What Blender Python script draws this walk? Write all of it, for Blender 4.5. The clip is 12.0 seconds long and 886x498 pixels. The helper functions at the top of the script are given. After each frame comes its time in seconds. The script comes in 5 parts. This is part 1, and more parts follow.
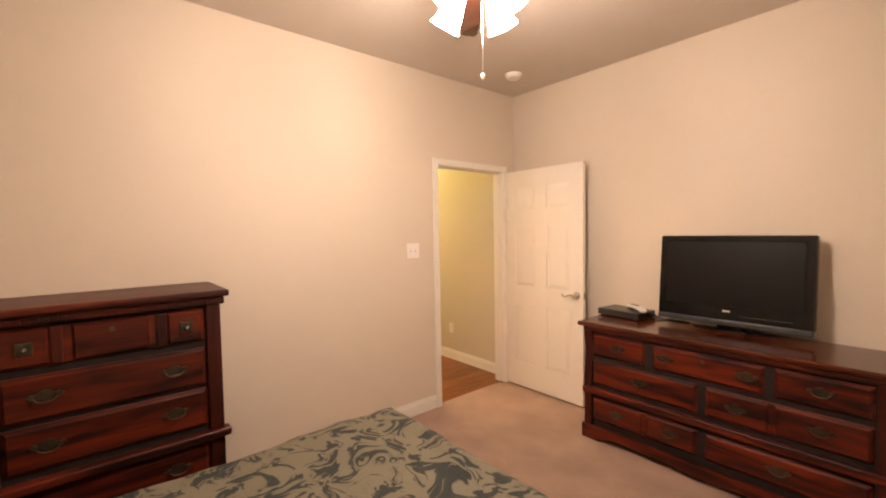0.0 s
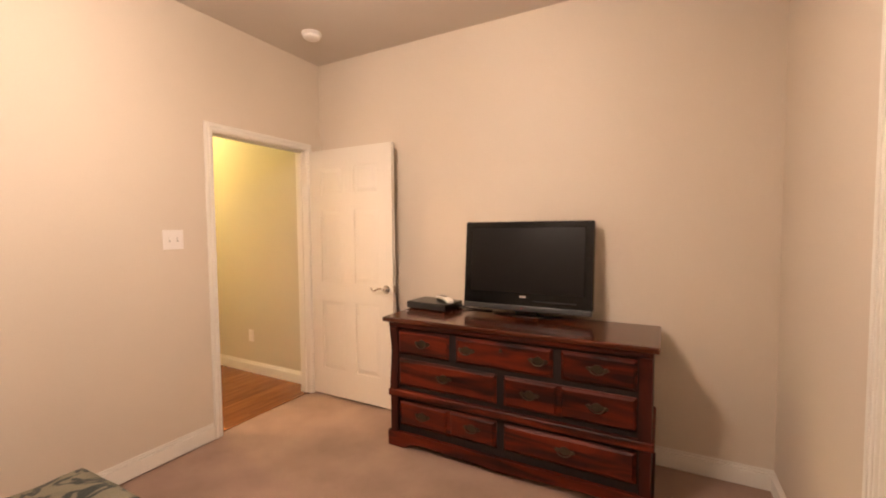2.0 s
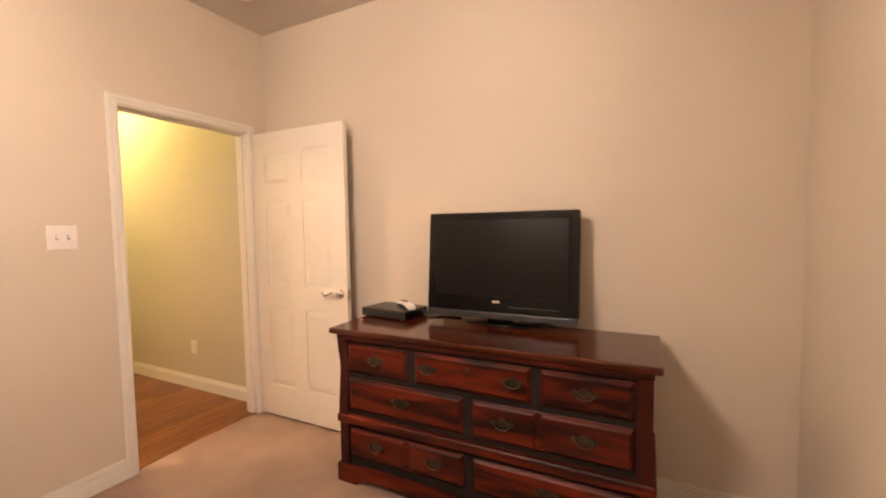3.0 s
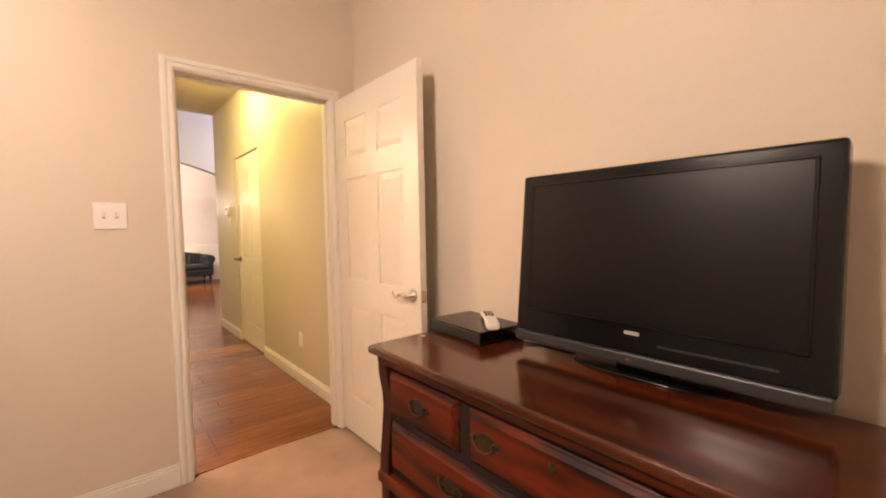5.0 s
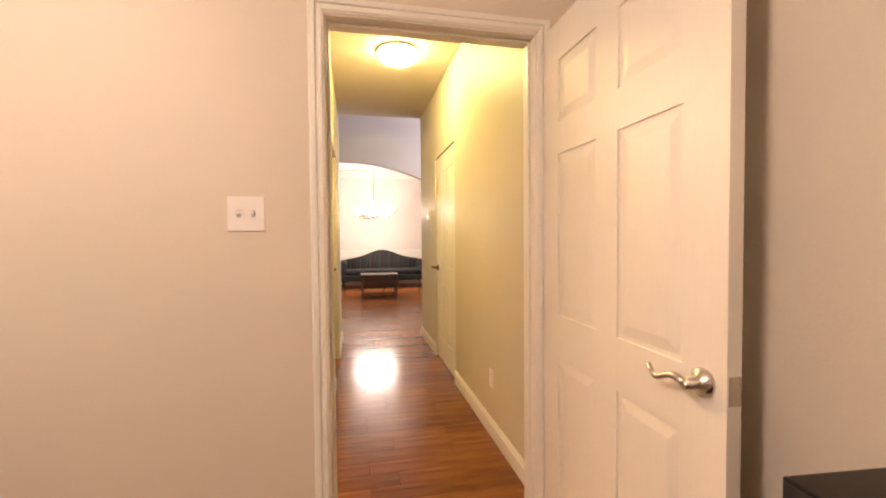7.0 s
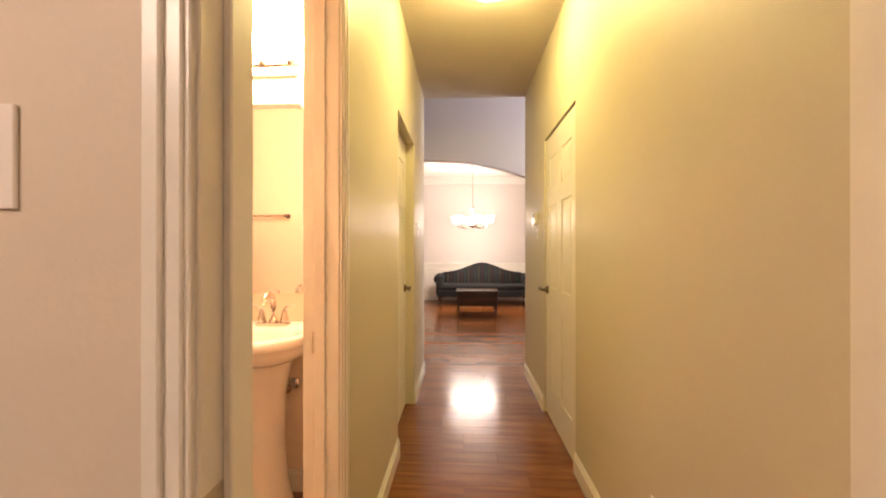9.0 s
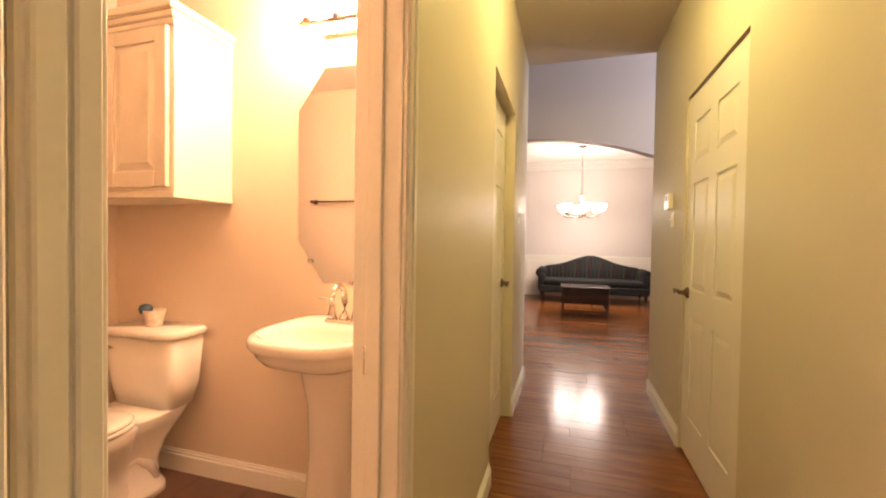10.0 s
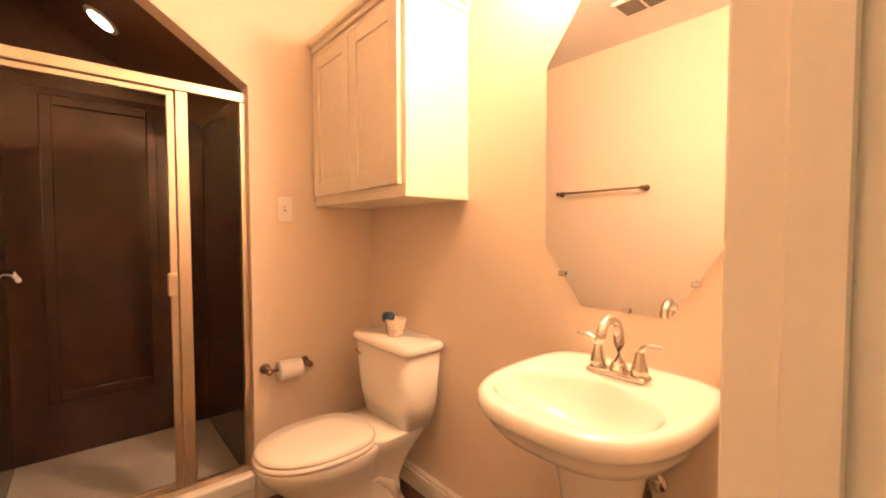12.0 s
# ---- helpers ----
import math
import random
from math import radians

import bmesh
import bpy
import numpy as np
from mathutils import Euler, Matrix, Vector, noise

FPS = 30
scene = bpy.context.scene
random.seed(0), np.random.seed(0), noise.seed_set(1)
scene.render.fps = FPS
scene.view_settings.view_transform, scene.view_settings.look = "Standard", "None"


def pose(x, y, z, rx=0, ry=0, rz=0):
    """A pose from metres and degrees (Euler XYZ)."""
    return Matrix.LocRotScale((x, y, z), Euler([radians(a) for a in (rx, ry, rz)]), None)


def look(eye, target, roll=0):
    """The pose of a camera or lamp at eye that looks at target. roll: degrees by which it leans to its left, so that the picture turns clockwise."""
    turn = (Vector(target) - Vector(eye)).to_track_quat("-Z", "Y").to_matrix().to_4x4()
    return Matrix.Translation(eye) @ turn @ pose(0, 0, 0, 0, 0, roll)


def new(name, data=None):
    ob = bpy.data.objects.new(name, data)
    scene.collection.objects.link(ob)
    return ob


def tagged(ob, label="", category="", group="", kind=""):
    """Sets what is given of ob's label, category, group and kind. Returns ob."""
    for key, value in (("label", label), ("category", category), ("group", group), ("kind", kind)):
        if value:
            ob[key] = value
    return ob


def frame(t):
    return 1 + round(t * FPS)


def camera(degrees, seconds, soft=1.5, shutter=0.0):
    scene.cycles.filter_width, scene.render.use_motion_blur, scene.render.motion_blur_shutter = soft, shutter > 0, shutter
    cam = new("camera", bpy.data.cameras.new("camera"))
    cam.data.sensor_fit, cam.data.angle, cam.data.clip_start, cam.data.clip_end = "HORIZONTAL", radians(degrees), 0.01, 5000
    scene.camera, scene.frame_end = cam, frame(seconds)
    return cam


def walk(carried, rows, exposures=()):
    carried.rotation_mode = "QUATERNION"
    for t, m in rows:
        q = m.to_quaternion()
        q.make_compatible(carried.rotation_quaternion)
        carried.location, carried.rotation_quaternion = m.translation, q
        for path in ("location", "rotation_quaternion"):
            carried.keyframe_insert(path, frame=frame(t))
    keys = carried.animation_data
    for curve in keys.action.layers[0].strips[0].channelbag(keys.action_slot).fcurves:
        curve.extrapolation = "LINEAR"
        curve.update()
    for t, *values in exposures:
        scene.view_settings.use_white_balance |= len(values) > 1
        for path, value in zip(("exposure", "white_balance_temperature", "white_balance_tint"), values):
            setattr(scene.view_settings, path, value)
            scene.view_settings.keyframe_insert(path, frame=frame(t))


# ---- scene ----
cam = camera(94.2, 12.0, soft=2.0)
PATH = [
    (0, (0.216, 0.168, 1.487), (-1.317, 1.449, 1.398), -1.0),
    (0.5, (0.208, 0.232, 1.459), (-1.188, 1.661, 1.363), -0.9),
    (1, (0.184, 0.355, 1.443), (-1.042, 1.931, 1.341), -1.0),
    (1.5, (0.177, 0.521, 1.405), (-0.896, 2.206, 1.302), -0.9),
    (2, (0.165, 0.666, 1.386), (-0.782, 2.425, 1.286), -0.5),
    (2.5, (0.13, 0.865, 1.376), (-0.727, 2.669, 1.264), -0.9),
    (4.5, (-0.009, 1.853, 1.276), (-1.324, 3.356, 1.164), -1.2),
    (5, (-0.086, 2.023, 1.259), (-1.61, 3.314, 1.149), -1.0),
    (5.5, (-0.228, 2.188, 1.246), (-1.938, 3.22, 1.14), -0.7),
    (6, (-0.426, 2.308, 1.223), (-2.271, 3.076, 1.125), -0.3),
    (6.5, (-0.68, 2.392, 1.231), (-2.597, 2.958, 1.144), -0.3),
    (7, (-0.93, 2.45, 1.248), (-2.886, 2.863, 1.188), -0.5),
    (8.8, (-1.915, 2.627, 1.239), (-3.915, 2.609, 1.249), -0.1),
    (9, (-2.009, 2.644, 1.227), (-4.006, 2.551, 1.23), 0.0),
    (9.5, (-2.233, 2.642, 1.204), (-4.21, 2.341, 1.183), 0.4),
    (10, (-2.44, 2.607, 1.21), (-4.355, 2.034, 1.166), 0.9),
    (10.5, (-2.576, 2.55, 1.243), (-4.37, 1.668, 1.179), 1.5),
    (11, (-2.711, 2.456, 1.269), (-4.353, 1.316, 1.181), 1.3),
    (11.5, (-2.834, 2.339, 1.256), (-4.295, 0.978, 1.154), 0.4),
    (12, (-2.894, 2.249, 1.237), (-4.2, 0.736, 1.16), -0.1),
]
walk(cam, [(t, look(eye, target, roll)) for t, eye, target, roll in PATH],
     exposures=[(0, 1.0), (2.5, 1.0), (5.5, 1.08), (7, 1.0), (8, 0.9), (9, 0.77), (10, 0.57), (10.5, 0.50), (11, 0.42), (12, 0.34)])

# ---- light ----
world = bpy.data.worlds.new("world")
scene.world = world
world.use_nodes = True
sky = world.node_tree.nodes.new("ShaderNodeTexSky")
sky.sky_type, sky.sun_disc, sky.sun_elevation = "NISHITA", False, radians(25)
world.node_tree.links.new(sky.outputs[0], world.node_tree.nodes["Background"].inputs[0])
world.node_tree.nodes["Background"].inputs[1].default_value = 0.08
FAN_GLOW, HALL_GLOW, BATH_GLOW, DINING_GLOW = 97.0, 60.0, 195.0, 62.0
FAN_TINT, HALL_TINT, BATH_TINT, DINING_TINT = (1.0, 0.78, 0.65), (1.0, 0.78, 0.31), (1.0, 0.62, 0.39), (1.0, 0.81, 0.68)
# added cool lamp for the entry's unseen daylight, inside the passage's solid end wall
day = bpy.data.lights.new("entry_day_fill", "AREA")
day.energy, day.color, day.shape, day.size, day.size_y = 36.0, (0.82, 0.84, 1.0), "RECTANGLE", 0.9, 1.6
new("entry_day_fill", day).matrix_world = look((-6.72, 5.35, 2.3), (-6.85, 2.6, 2.4))


# ---- materials ----
def mat(name, base, rough=0.6, metal=0.0, var=0.06, scale=3.0, grain=60.0, bump=0.05, stretch=(1, 1, 1), emit=0.0, emit_tint=None, coat=0.0, spec=0.5, per_piece=0.0, spots=None):
    """A surface with colour variation at two scales and fine relief."""
    m = bpy.data.materials.new(name)
    m.use_nodes = True
    nt = m.node_tree
    n, l = nt.nodes, nt.links
    b = n["Principled BSDF"]
    tc = n.new("ShaderNodeTexCoord")
    mp = n.new("ShaderNodeMapping")
    mp.inputs["Scale"].default_value = stretch
    l.new(tc.outputs["Object"], mp.inputs["Vector"])
    big, fine = n.new("ShaderNodeTexNoise"), n.new("ShaderNodeTexNoise")
    big.inputs["Scale"].default_value, big.inputs["Detail"].default_value = scale, 4
    fine.inputs["Scale"].default_value, fine.inputs["Detail"].default_value = grain, 3
    l.new(mp.outputs[0], big.inputs["Vector"])
    l.new(mp.outputs[0], fine.inputs["Vector"])
    add = n.new("ShaderNodeMath")
    add.operation = "ADD"
    l.new(big.outputs["Fac"], add.inputs[0])
    l.new(fine.outputs["Fac"], add.inputs[1])
    rng = n.new("ShaderNodeMapRange")
    rng.inputs["From Min"].default_value, rng.inputs["From Max"].default_value = 0.6, 1.4
    rng.inputs["To Min"].default_value, rng.inputs["To Max"].default_value = 1 - var, 1 + var
    l.new(add.outputs[0], rng.inputs["Value"])
    fac = rng.outputs[0]
    if per_piece:
        info = n.new("ShaderNodeObjectInfo")
        geo = n.new("ShaderNodeNewGeometry")
        both = n.new("ShaderNodeMath")
        both.operation = "ADD"
        l.new(info.outputs["Random"], both.inputs[0])
        l.new(geo.outputs["Random Per Island"], both.inputs[1])
        fr = n.new("ShaderNodeMath")
        fr.operation = "FRACT"
        l.new(both.outputs[0], fr.inputs[0])
        pr = n.new("ShaderNodeMapRange")
        pr.inputs["To Min"].default_value, pr.inputs["To Max"].default_value = 1 - per_piece, 1 + per_piece
        l.new(fr.outputs[0], pr.inputs["Value"])
        mul = n.new("ShaderNodeMath")
        mul.operation = "MULTIPLY"
        l.new(fac, mul.inputs[0])
        l.new(pr.outputs[0], mul.inputs[1])
        fac = mul.outputs[0]
    mix = n.new("ShaderNodeVectorMath")
    mix.operation = "SCALE"
    mix.inputs[0].default_value = base
    l.new(fac, mix.inputs["Scale"])
    l.new(mix.outputs[0], b.inputs["Base Color"])
    rr = n.new("ShaderNodeMapRange")
    rr.inputs["To Min"].default_value, rr.inputs["To Max"].default_value = max(rough - 0.08, 0.02), min(rough + 0.08, 1)
    l.new(big.outputs["Fac"], rr.inputs["Value"])
    l.new(rr.outputs[0], b.inputs["Roughness"])
    b.inputs["Metallic"].default_value = metal
    b.inputs["Specular IOR Level"].default_value = spec
    b.inputs["Coat Weight"].default_value = coat
    b.inputs["Coat Roughness"].default_value = 0.12
    if bump:
        bp = n.new("ShaderNodeBump")
        bp.inputs["Strength"].default_value, bp.inputs["Distance"].default_value = bump, 0.01
        l.new(fine.outputs["Fac"], bp.inputs["Height"])
        l.new(bp.outputs[0], b.inputs["Normal"])
    if emit:
        b.inputs["Emission Strength"].default_value = emit
        b.inputs["Emission Color"].default_value = (*(emit_tint or base), 1)
    return m


def wood(name, dark, light, axis, rough=0.3, coat=0.3, per_piece=0.0, freq=9.0, bump=0.03):
    """Grained wood; axis: the way that the grain runs."""
    m = mat(name, light, rough, coat=coat, per_piece=per_piece, var=0.12, scale=2.0, grain=70, bump=bump,
            stretch=tuple(0.12 if i == axis else 1.0 for i in range(3)))
    n, l = m.node_tree.nodes, m.node_tree.links
    b = n["Principled BSDF"]
    mapping = [x for x in n if x.bl_idname == "ShaderNodeMapping"][0]
    scale = [x for x in n if x.bl_idname == "ShaderNodeVectorMath"][0]
    grain = n.new("ShaderNodeTexNoise")
    grain.inputs["Scale"].default_value, grain.inputs["Detail"].default_value, grain.inputs["Distortion"].default_value = freq, 6, 1.2
    l.new(mapping.outputs[0], grain.inputs["Vector"])
    ramp = n.new("ShaderNodeValToRGB")
    ramp.color_ramp.elements[0].position, ramp.color_ramp.elements[1].position = 0.36, 0.66
    ramp.color_ramp.elements[0].color, ramp.color_ramp.elements[1].color = (*dark, 1), (*light, 1)
    l.new(grain.outputs["Fac"], ramp.inputs[0])
    l.new(ramp.outputs[0], scale.inputs[0])
    return m


WALL = mat("wall_paint", (0.67, 0.583, 0.472), 0.62, var=0.02, scale=1.2, grain=140, bump=0.05)
HALLWALL = mat("hall_paint", (0.62, 0.555, 0.42), 0.5, var=0.02, scale=1.2, grain=140, bump=0.05)
BATHWALL = mat("bath_paint", (0.73, 0.605, 0.475), 0.55, var=0.02, scale=1.2, grain=140, bump=0.05)
LIVWALL = mat("entry_paint", (0.66, 0.60, 0.56), 0.6, var=0.02, scale=1.2, grain=140, bump=0.05)
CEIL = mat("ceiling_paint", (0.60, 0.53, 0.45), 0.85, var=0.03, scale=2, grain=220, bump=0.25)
CEILW = mat("white_ceiling_paint", (0.78, 0.75, 0.70), 0.85, var=0.03, scale=2, grain=220, bump=0.25)
TRIM = mat("white_trim_paint", (0.80, 0.76, 0.68), 0.35, var=0.02, scale=4, grain=90, bump=0.02)
DOORP = mat("white_door_paint", (0.80, 0.75, 0.66), 0.38, var=0.025, scale=3, grain=120, bump=0.04, stretch=(1, 1, 0.1))
PLATE = mat("switch_plastic", (0.85, 0.80, 0.75), 0.3, var=0.01, bump=0)
CARPET = mat("carpet_pile", (0.48, 0.33, 0.26), 0.95, var=0.26, scale=3.2, grain=420, bump=0.9, spec=0.1)
MAHOG = wood("mahogany_along_x", (0.014, 0.0022, 0.0012), (0.150, 0.018, 0.004), 0, 0.46, 0.04, freq=14.0)
MAHOGY = wood("mahogany_along_y", (0.014, 0.0022, 0.0012), (0.120, 0.016, 0.005), 1, 0.44, 0.06, freq=12.0)
MAHOGZ = wood("mahogany_upright", (0.010, 0.0017, 0.001), (0.060, 0.008, 0.003), 2, 0.45, 0.05, freq=12.0)
MAHOGTOP = wood("mahogany_top", (0.030, 0.006, 0.0025), (0.105, 0.021, 0.007), 0, 0.17, 0.25)
for m in (MAHOG, MAHOGY, MAHOGZ):
    m.node_tree.nodes["Principled BSDF"].inputs["Specular IOR Level"].default_value = 0.3
# near-black that stands in for shade in drawer gaps and the latch hole
SHADOWGAP = mat("gap_shade", (0.010, 0.004, 0.003), 0.8, var=0.1, bump=0)
PLANK = wood("hardwood", (0.150, 0.047, 0.015), (0.265, 0.100, 0.029), 1, 0.20, 0.0, per_piece=0.16)
PLANK.node_tree.nodes["Principled BSDF"].inputs["Specular IOR Level"].default_value = 0.24
JOINT = mat("plank_joint", (0.03, 0.012, 0.007), 0.6, bump=0)
BATHFLOOR = mat("bath_floor_tile", (0.11, 0.055, 0.035), 0.35, var=0.15, scale=5, grain=40, per_piece=0.12)
BRASS = mat("antique_brass", (0.10, 0.084, 0.058), 0.42, 0.9, var=0.25, scale=20, grain=120, bump=0.06)
NICKEL = mat("brushed_nickel", (0.62, 0.57, 0.50), 0.26, 1.0, var=0.05, scale=10, grain=150, bump=0.02)
STEEL = mat("gold_anodised_frame", (0.72, 0.60, 0.46), 0.4, 1.0, var=0.06, scale=8, grain=120, bump=0.02)
CHROME = mat("chrome", (0.75, 0.72, 0.68), 0.1, 1.0, var=0.03, bump=0)
BLACKPL = mat("black_plastic", (0.005, 0.005, 0.005), 0.2, var=0.1, bump=0.01, spec=0.33)
MATTEPL = mat("matt_black_plastic", (0.012, 0.012, 0.013), 0.5, var=0.1, grain=200, bump=0.05)
GREYPL = mat("grey_plastic", (0.026, 0.027, 0.028), 0.38, var=0.05, bump=0.01)
SCREEN = mat("lcd_screen", (0.004, 0.0032, 0.003), 0.31, var=0.02, bump=0, spec=0.32)
PORC = mat("porcelain", (0.84, 0.80, 0.72), 0.09, var=0.01, bump=0, coat=0.3)
SEATPL = mat("seat_plastic", (0.84, 0.79, 0.70), 0.2, var=0.01, bump=0)
TISSUE = mat("tissue", (0.82, 0.78, 0.72), 0.95, var=0.04, grain=200, bump=0.2)
MARBLE = mat("brown_shower_panel", (0.068, 0.030, 0.019), 0.16, var=0.35, scale=2.5, grain=9, bump=0.01, coat=0.2)
SHOWERTOP = mat("brown_shower_plaster", (0.20, 0.105, 0.055), 0.42, var=0.2, scale=2.5, grain=30, bump=0.05)
PAN = mat("shower_pan_acrylic", (0.74, 0.70, 0.62), 0.3, var=0.04, bump=0.02)
NICKELDARK = mat("dark_bronze", (0.19, 0.135, 0.09), 0.35, 0.9, var=0.1, bump=0.02)
CABP = mat("cabinet_paint", (0.76, 0.69, 0.56), 0.4, var=0.03, scale=4, grain=80, bump=0.04)
FANWOOD = wood("fan_blade_wood", (0.03, 0.010, 0.006), (0.10, 0.032, 0.018), 0, 0.3, 0.3)
BRONZE = mat("oiled_bronze", (0.05, 0.022, 0.014), 0.35, 0.8, var=0.1, bump=0.02)
SHADE_FAN = mat("lit_fan_glass", (0.9, 0.86, 0.8), 0.4, bump=0, emit=FAN_GLOW, emit_tint=FAN_TINT)
SHADE_HALL = mat("lit_hall_glass", (0.9, 0.86, 0.7), 0.4, bump=0, emit=HALL_GLOW, emit_tint=HALL_TINT)
SHADE_BATH = mat("lit_vanity_glass", (0.9, 0.86, 0.75), 0.4, bump=0, emit=BATH_GLOW, emit_tint=BATH_TINT)
SHADE_DIN = mat("lit_chandelier_glass", (0.9, 0.88, 0.84), 0.4, bump=0, emit=DINING_GLOW, emit_tint=DINING_TINT)
CANLIGHT = mat("lit_recessed_lens", (0.9, 0.9, 0.85), 0.4, bump=0, emit=14.0, emit_tint=(1.0, 0.86, 0.62))
SOFA = mat("dark_plaid_upholstery", (0.013, 0.0135, 0.015), 0.9, var=0.25, scale=6, grain=160, bump=0.3)
DARKWOOD = wood("dark_table_wood", (0.012, 0.006, 0.004), (0.05, 0.018, 0.010), 1, 0.3, 0.3)
CHINA = mat("painted_china", (0.72, 0.60, 0.48), 0.25, var=0.2, scale=30, bump=0.01)
REDLED = mat("red_lens", (0.35, 0.02, 0.015), 0.3, bump=0)
SLOT = mat("toggle_recess", (0.42, 0.38, 0.34), 0.4, var=0.02, bump=0)
PLAID = [mat("teal_plaid_stripe", (0.020, 0.034, 0.036), 0.9, var=0.2, scale=8, grain=160, bump=0.3),
         mat("maroon_plaid_stripe", (0.042, 0.016, 0.014), 0.9, var=0.2, scale=8, grain=160, bump=0.3),
         mat("tan_plaid_stripe", (0.050, 0.042, 0.028), 0.9, var=0.2, scale=8, grain=160, bump=0.3)]
BLUECHINA = mat("blue_glaze", (0.05, 0.10, 0.16), 0.25, var=0.3, scale=30, bump=0.01)
LABEL = mat("pale_print", (0.55, 0.50, 0.45), 0.5, var=0.02, bump=0)
PAPER = mat("white_remote_plastic", (0.72, 0.68, 0.64), 0.4, var=0.04, bump=0.01)
BLACKBTN = mat("dark_print", (0.035, 0.018, 0.018), 0.5, bump=0)
MIRROR = mat("silvered_glass", (0.92, 0.92, 0.90), 0.02, 1.0, var=0.0, bump=0)
MIRROR.node_tree.nodes["Principled BSDF"].inputs["Roughness"].default_value = 0.0
for link in list(MIRROR.node_tree.nodes["Principled BSDF"].inputs["Roughness"].links):
    MIRROR.node_tree.links.remove(link)

GLASS = bpy.data.materials.new("clear_glass")
GLASS.use_nodes = True
_n, _l = GLASS.node_tree.nodes, GLASS.node_tree.links
_g = _n["Principled BSDF"]
_g.inputs["Base Color"].default_value = (0.93, 0.90, 0.86, 1)
_g.inputs["Transmission Weight"].default_value, _g.inputs["Roughness"].default_value, _g.inputs["IOR"].default_value = 1.0, 0.02, 1.12


def comforter_material():
    """Sage damask: curling leaf scrolls in dark green over a lighter ground."""
    m = mat("damask_comforter", (0.30, 0.27, 0.19), 0.75, var=0.08, scale=5, grain=260, bump=0.35, spec=0.3)
    n, l = m.node_tree.nodes, m.node_tree.links
    b = n["Principled BSDF"]
    tc = n.new("ShaderNodeTexCoord")
    warp = n.new("ShaderNodeTexNoise")
    warp.inputs["Scale"].default_value, warp.inputs["Detail"].default_value = 6, 1
    l.new(tc.outputs["Object"], warp.inputs["Vector"])
    sc = n.new("ShaderNodeVectorMath")
    sc.operation = "MULTIPLY_ADD"
    sc.inputs[1].default_value = (0.32, 0.32, 0.0)
    l.new(warp.outputs["Color"], sc.inputs[0])
    l.new(tc.outputs["Object"], sc.inputs[2])
    cell = n.new("ShaderNodeTexVoronoi")
    cell.feature, cell.voronoi_dimensions = "F1", "2D"
    cell.inputs["Scale"].default_value = 9
    l.new(sc.outputs[0], cell.inputs["Vector"])
    ring = n.new("ShaderNodeTexNoise")
    ring.inputs["Scale"].default_value, ring.inputs["Detail"].default_value, ring.inputs["Distortion"].default_value = 10, 2, 2.2
    l.new(sc.outputs[0], ring.inputs["Vector"])
    mul = n.new("ShaderNodeMath")
    mul.operation = "MULTIPLY_ADD"
    mul.inputs[1].default_value = 0.30
    l.new(cell.outputs["Distance"], mul.inputs[0])
    l.new(ring.outputs["Fac"], mul.inputs[2])
    ramp = n.new("ShaderNodeValToRGB")
    e = ramp.color_ramp.elements
    e[0].position, e[0].color = 0.51, (0.026, 0.031, 0.027, 1)
    e[1].position, e[1].color = 0.66, (0.165, 0.145, 0.10, 1)
    a = e.new(0.565)
    a.color = (0.036, 0.040, 0.033, 1)
    c = e.new(0.59)
    c.color = (0.135, 0.122, 0.085, 1)
    l.new(mul.outputs[0], ramp.inputs[0])
    scale = [x for x in n if x.bl_idname == "ShaderNodeVectorMath" and x.operation == "SCALE"][0]
    l.new(ramp.outputs[0], scale.inputs[0])
    return m


COMFORT = comforter_material()


# ---- mesh helpers ----
def part(name, bm, material, parent=None, label="", smooth=False):
    me = bpy.data.meshes.new(name)
    bmesh.ops.recalc_face_normals(bm, faces=bm.faces)
    bm.to_mesh(me)
    bm.free()
    if smooth:
        me.polygons.foreach_set("use_smooth", [True] * len(me.polygons))
    me.materials.append(material)
    ob = new(name, me)
    if parent is not None:
        ob.parent = parent
    if label:
        ob["label"] = label
    return ob


def thing(name, label, category, at=(0, 0, 0), rz=0.0, group=""):
    ob = new(name)
    ob.matrix_world = pose(*at, 0, 0, rz)
    return tagged(ob, label, category, group)


def structure(name, bm, material, label, smooth=False):
    ob = part(name, bm, material, None, label, smooth)
    ob["kind"] = "structure"
    ob["category"] = name.split("_")[0]
    return ob


def box(bm, x0, x1, y0, y1, z0, z1, bevel=0.0, seg=2):
    r = bmesh.ops.create_cube(bm, size=1.0)
    vs = r["verts"]
    for v in vs:
        v.co = Vector((x0 + (v.co.x + 0.5) * (x1 - x0), y0 + (v.co.y + 0.5) * (y1 - y0), z0 + (v.co.z + 0.5) * (z1 - z0)))
    if bevel:
        es = {e for v in vs for e in v.link_edges}
        bmesh.ops.bevel(bm, geom=list(es), offset=bevel, segments=seg, affect="EDGES", profile=0.5)
    return bm


def one(x0, x1, y0, y1, z0, z1, bevel=0.0, seg=2):
    return box(bmesh.new(), x0, x1, y0, y1, z0, z1, bevel, seg)


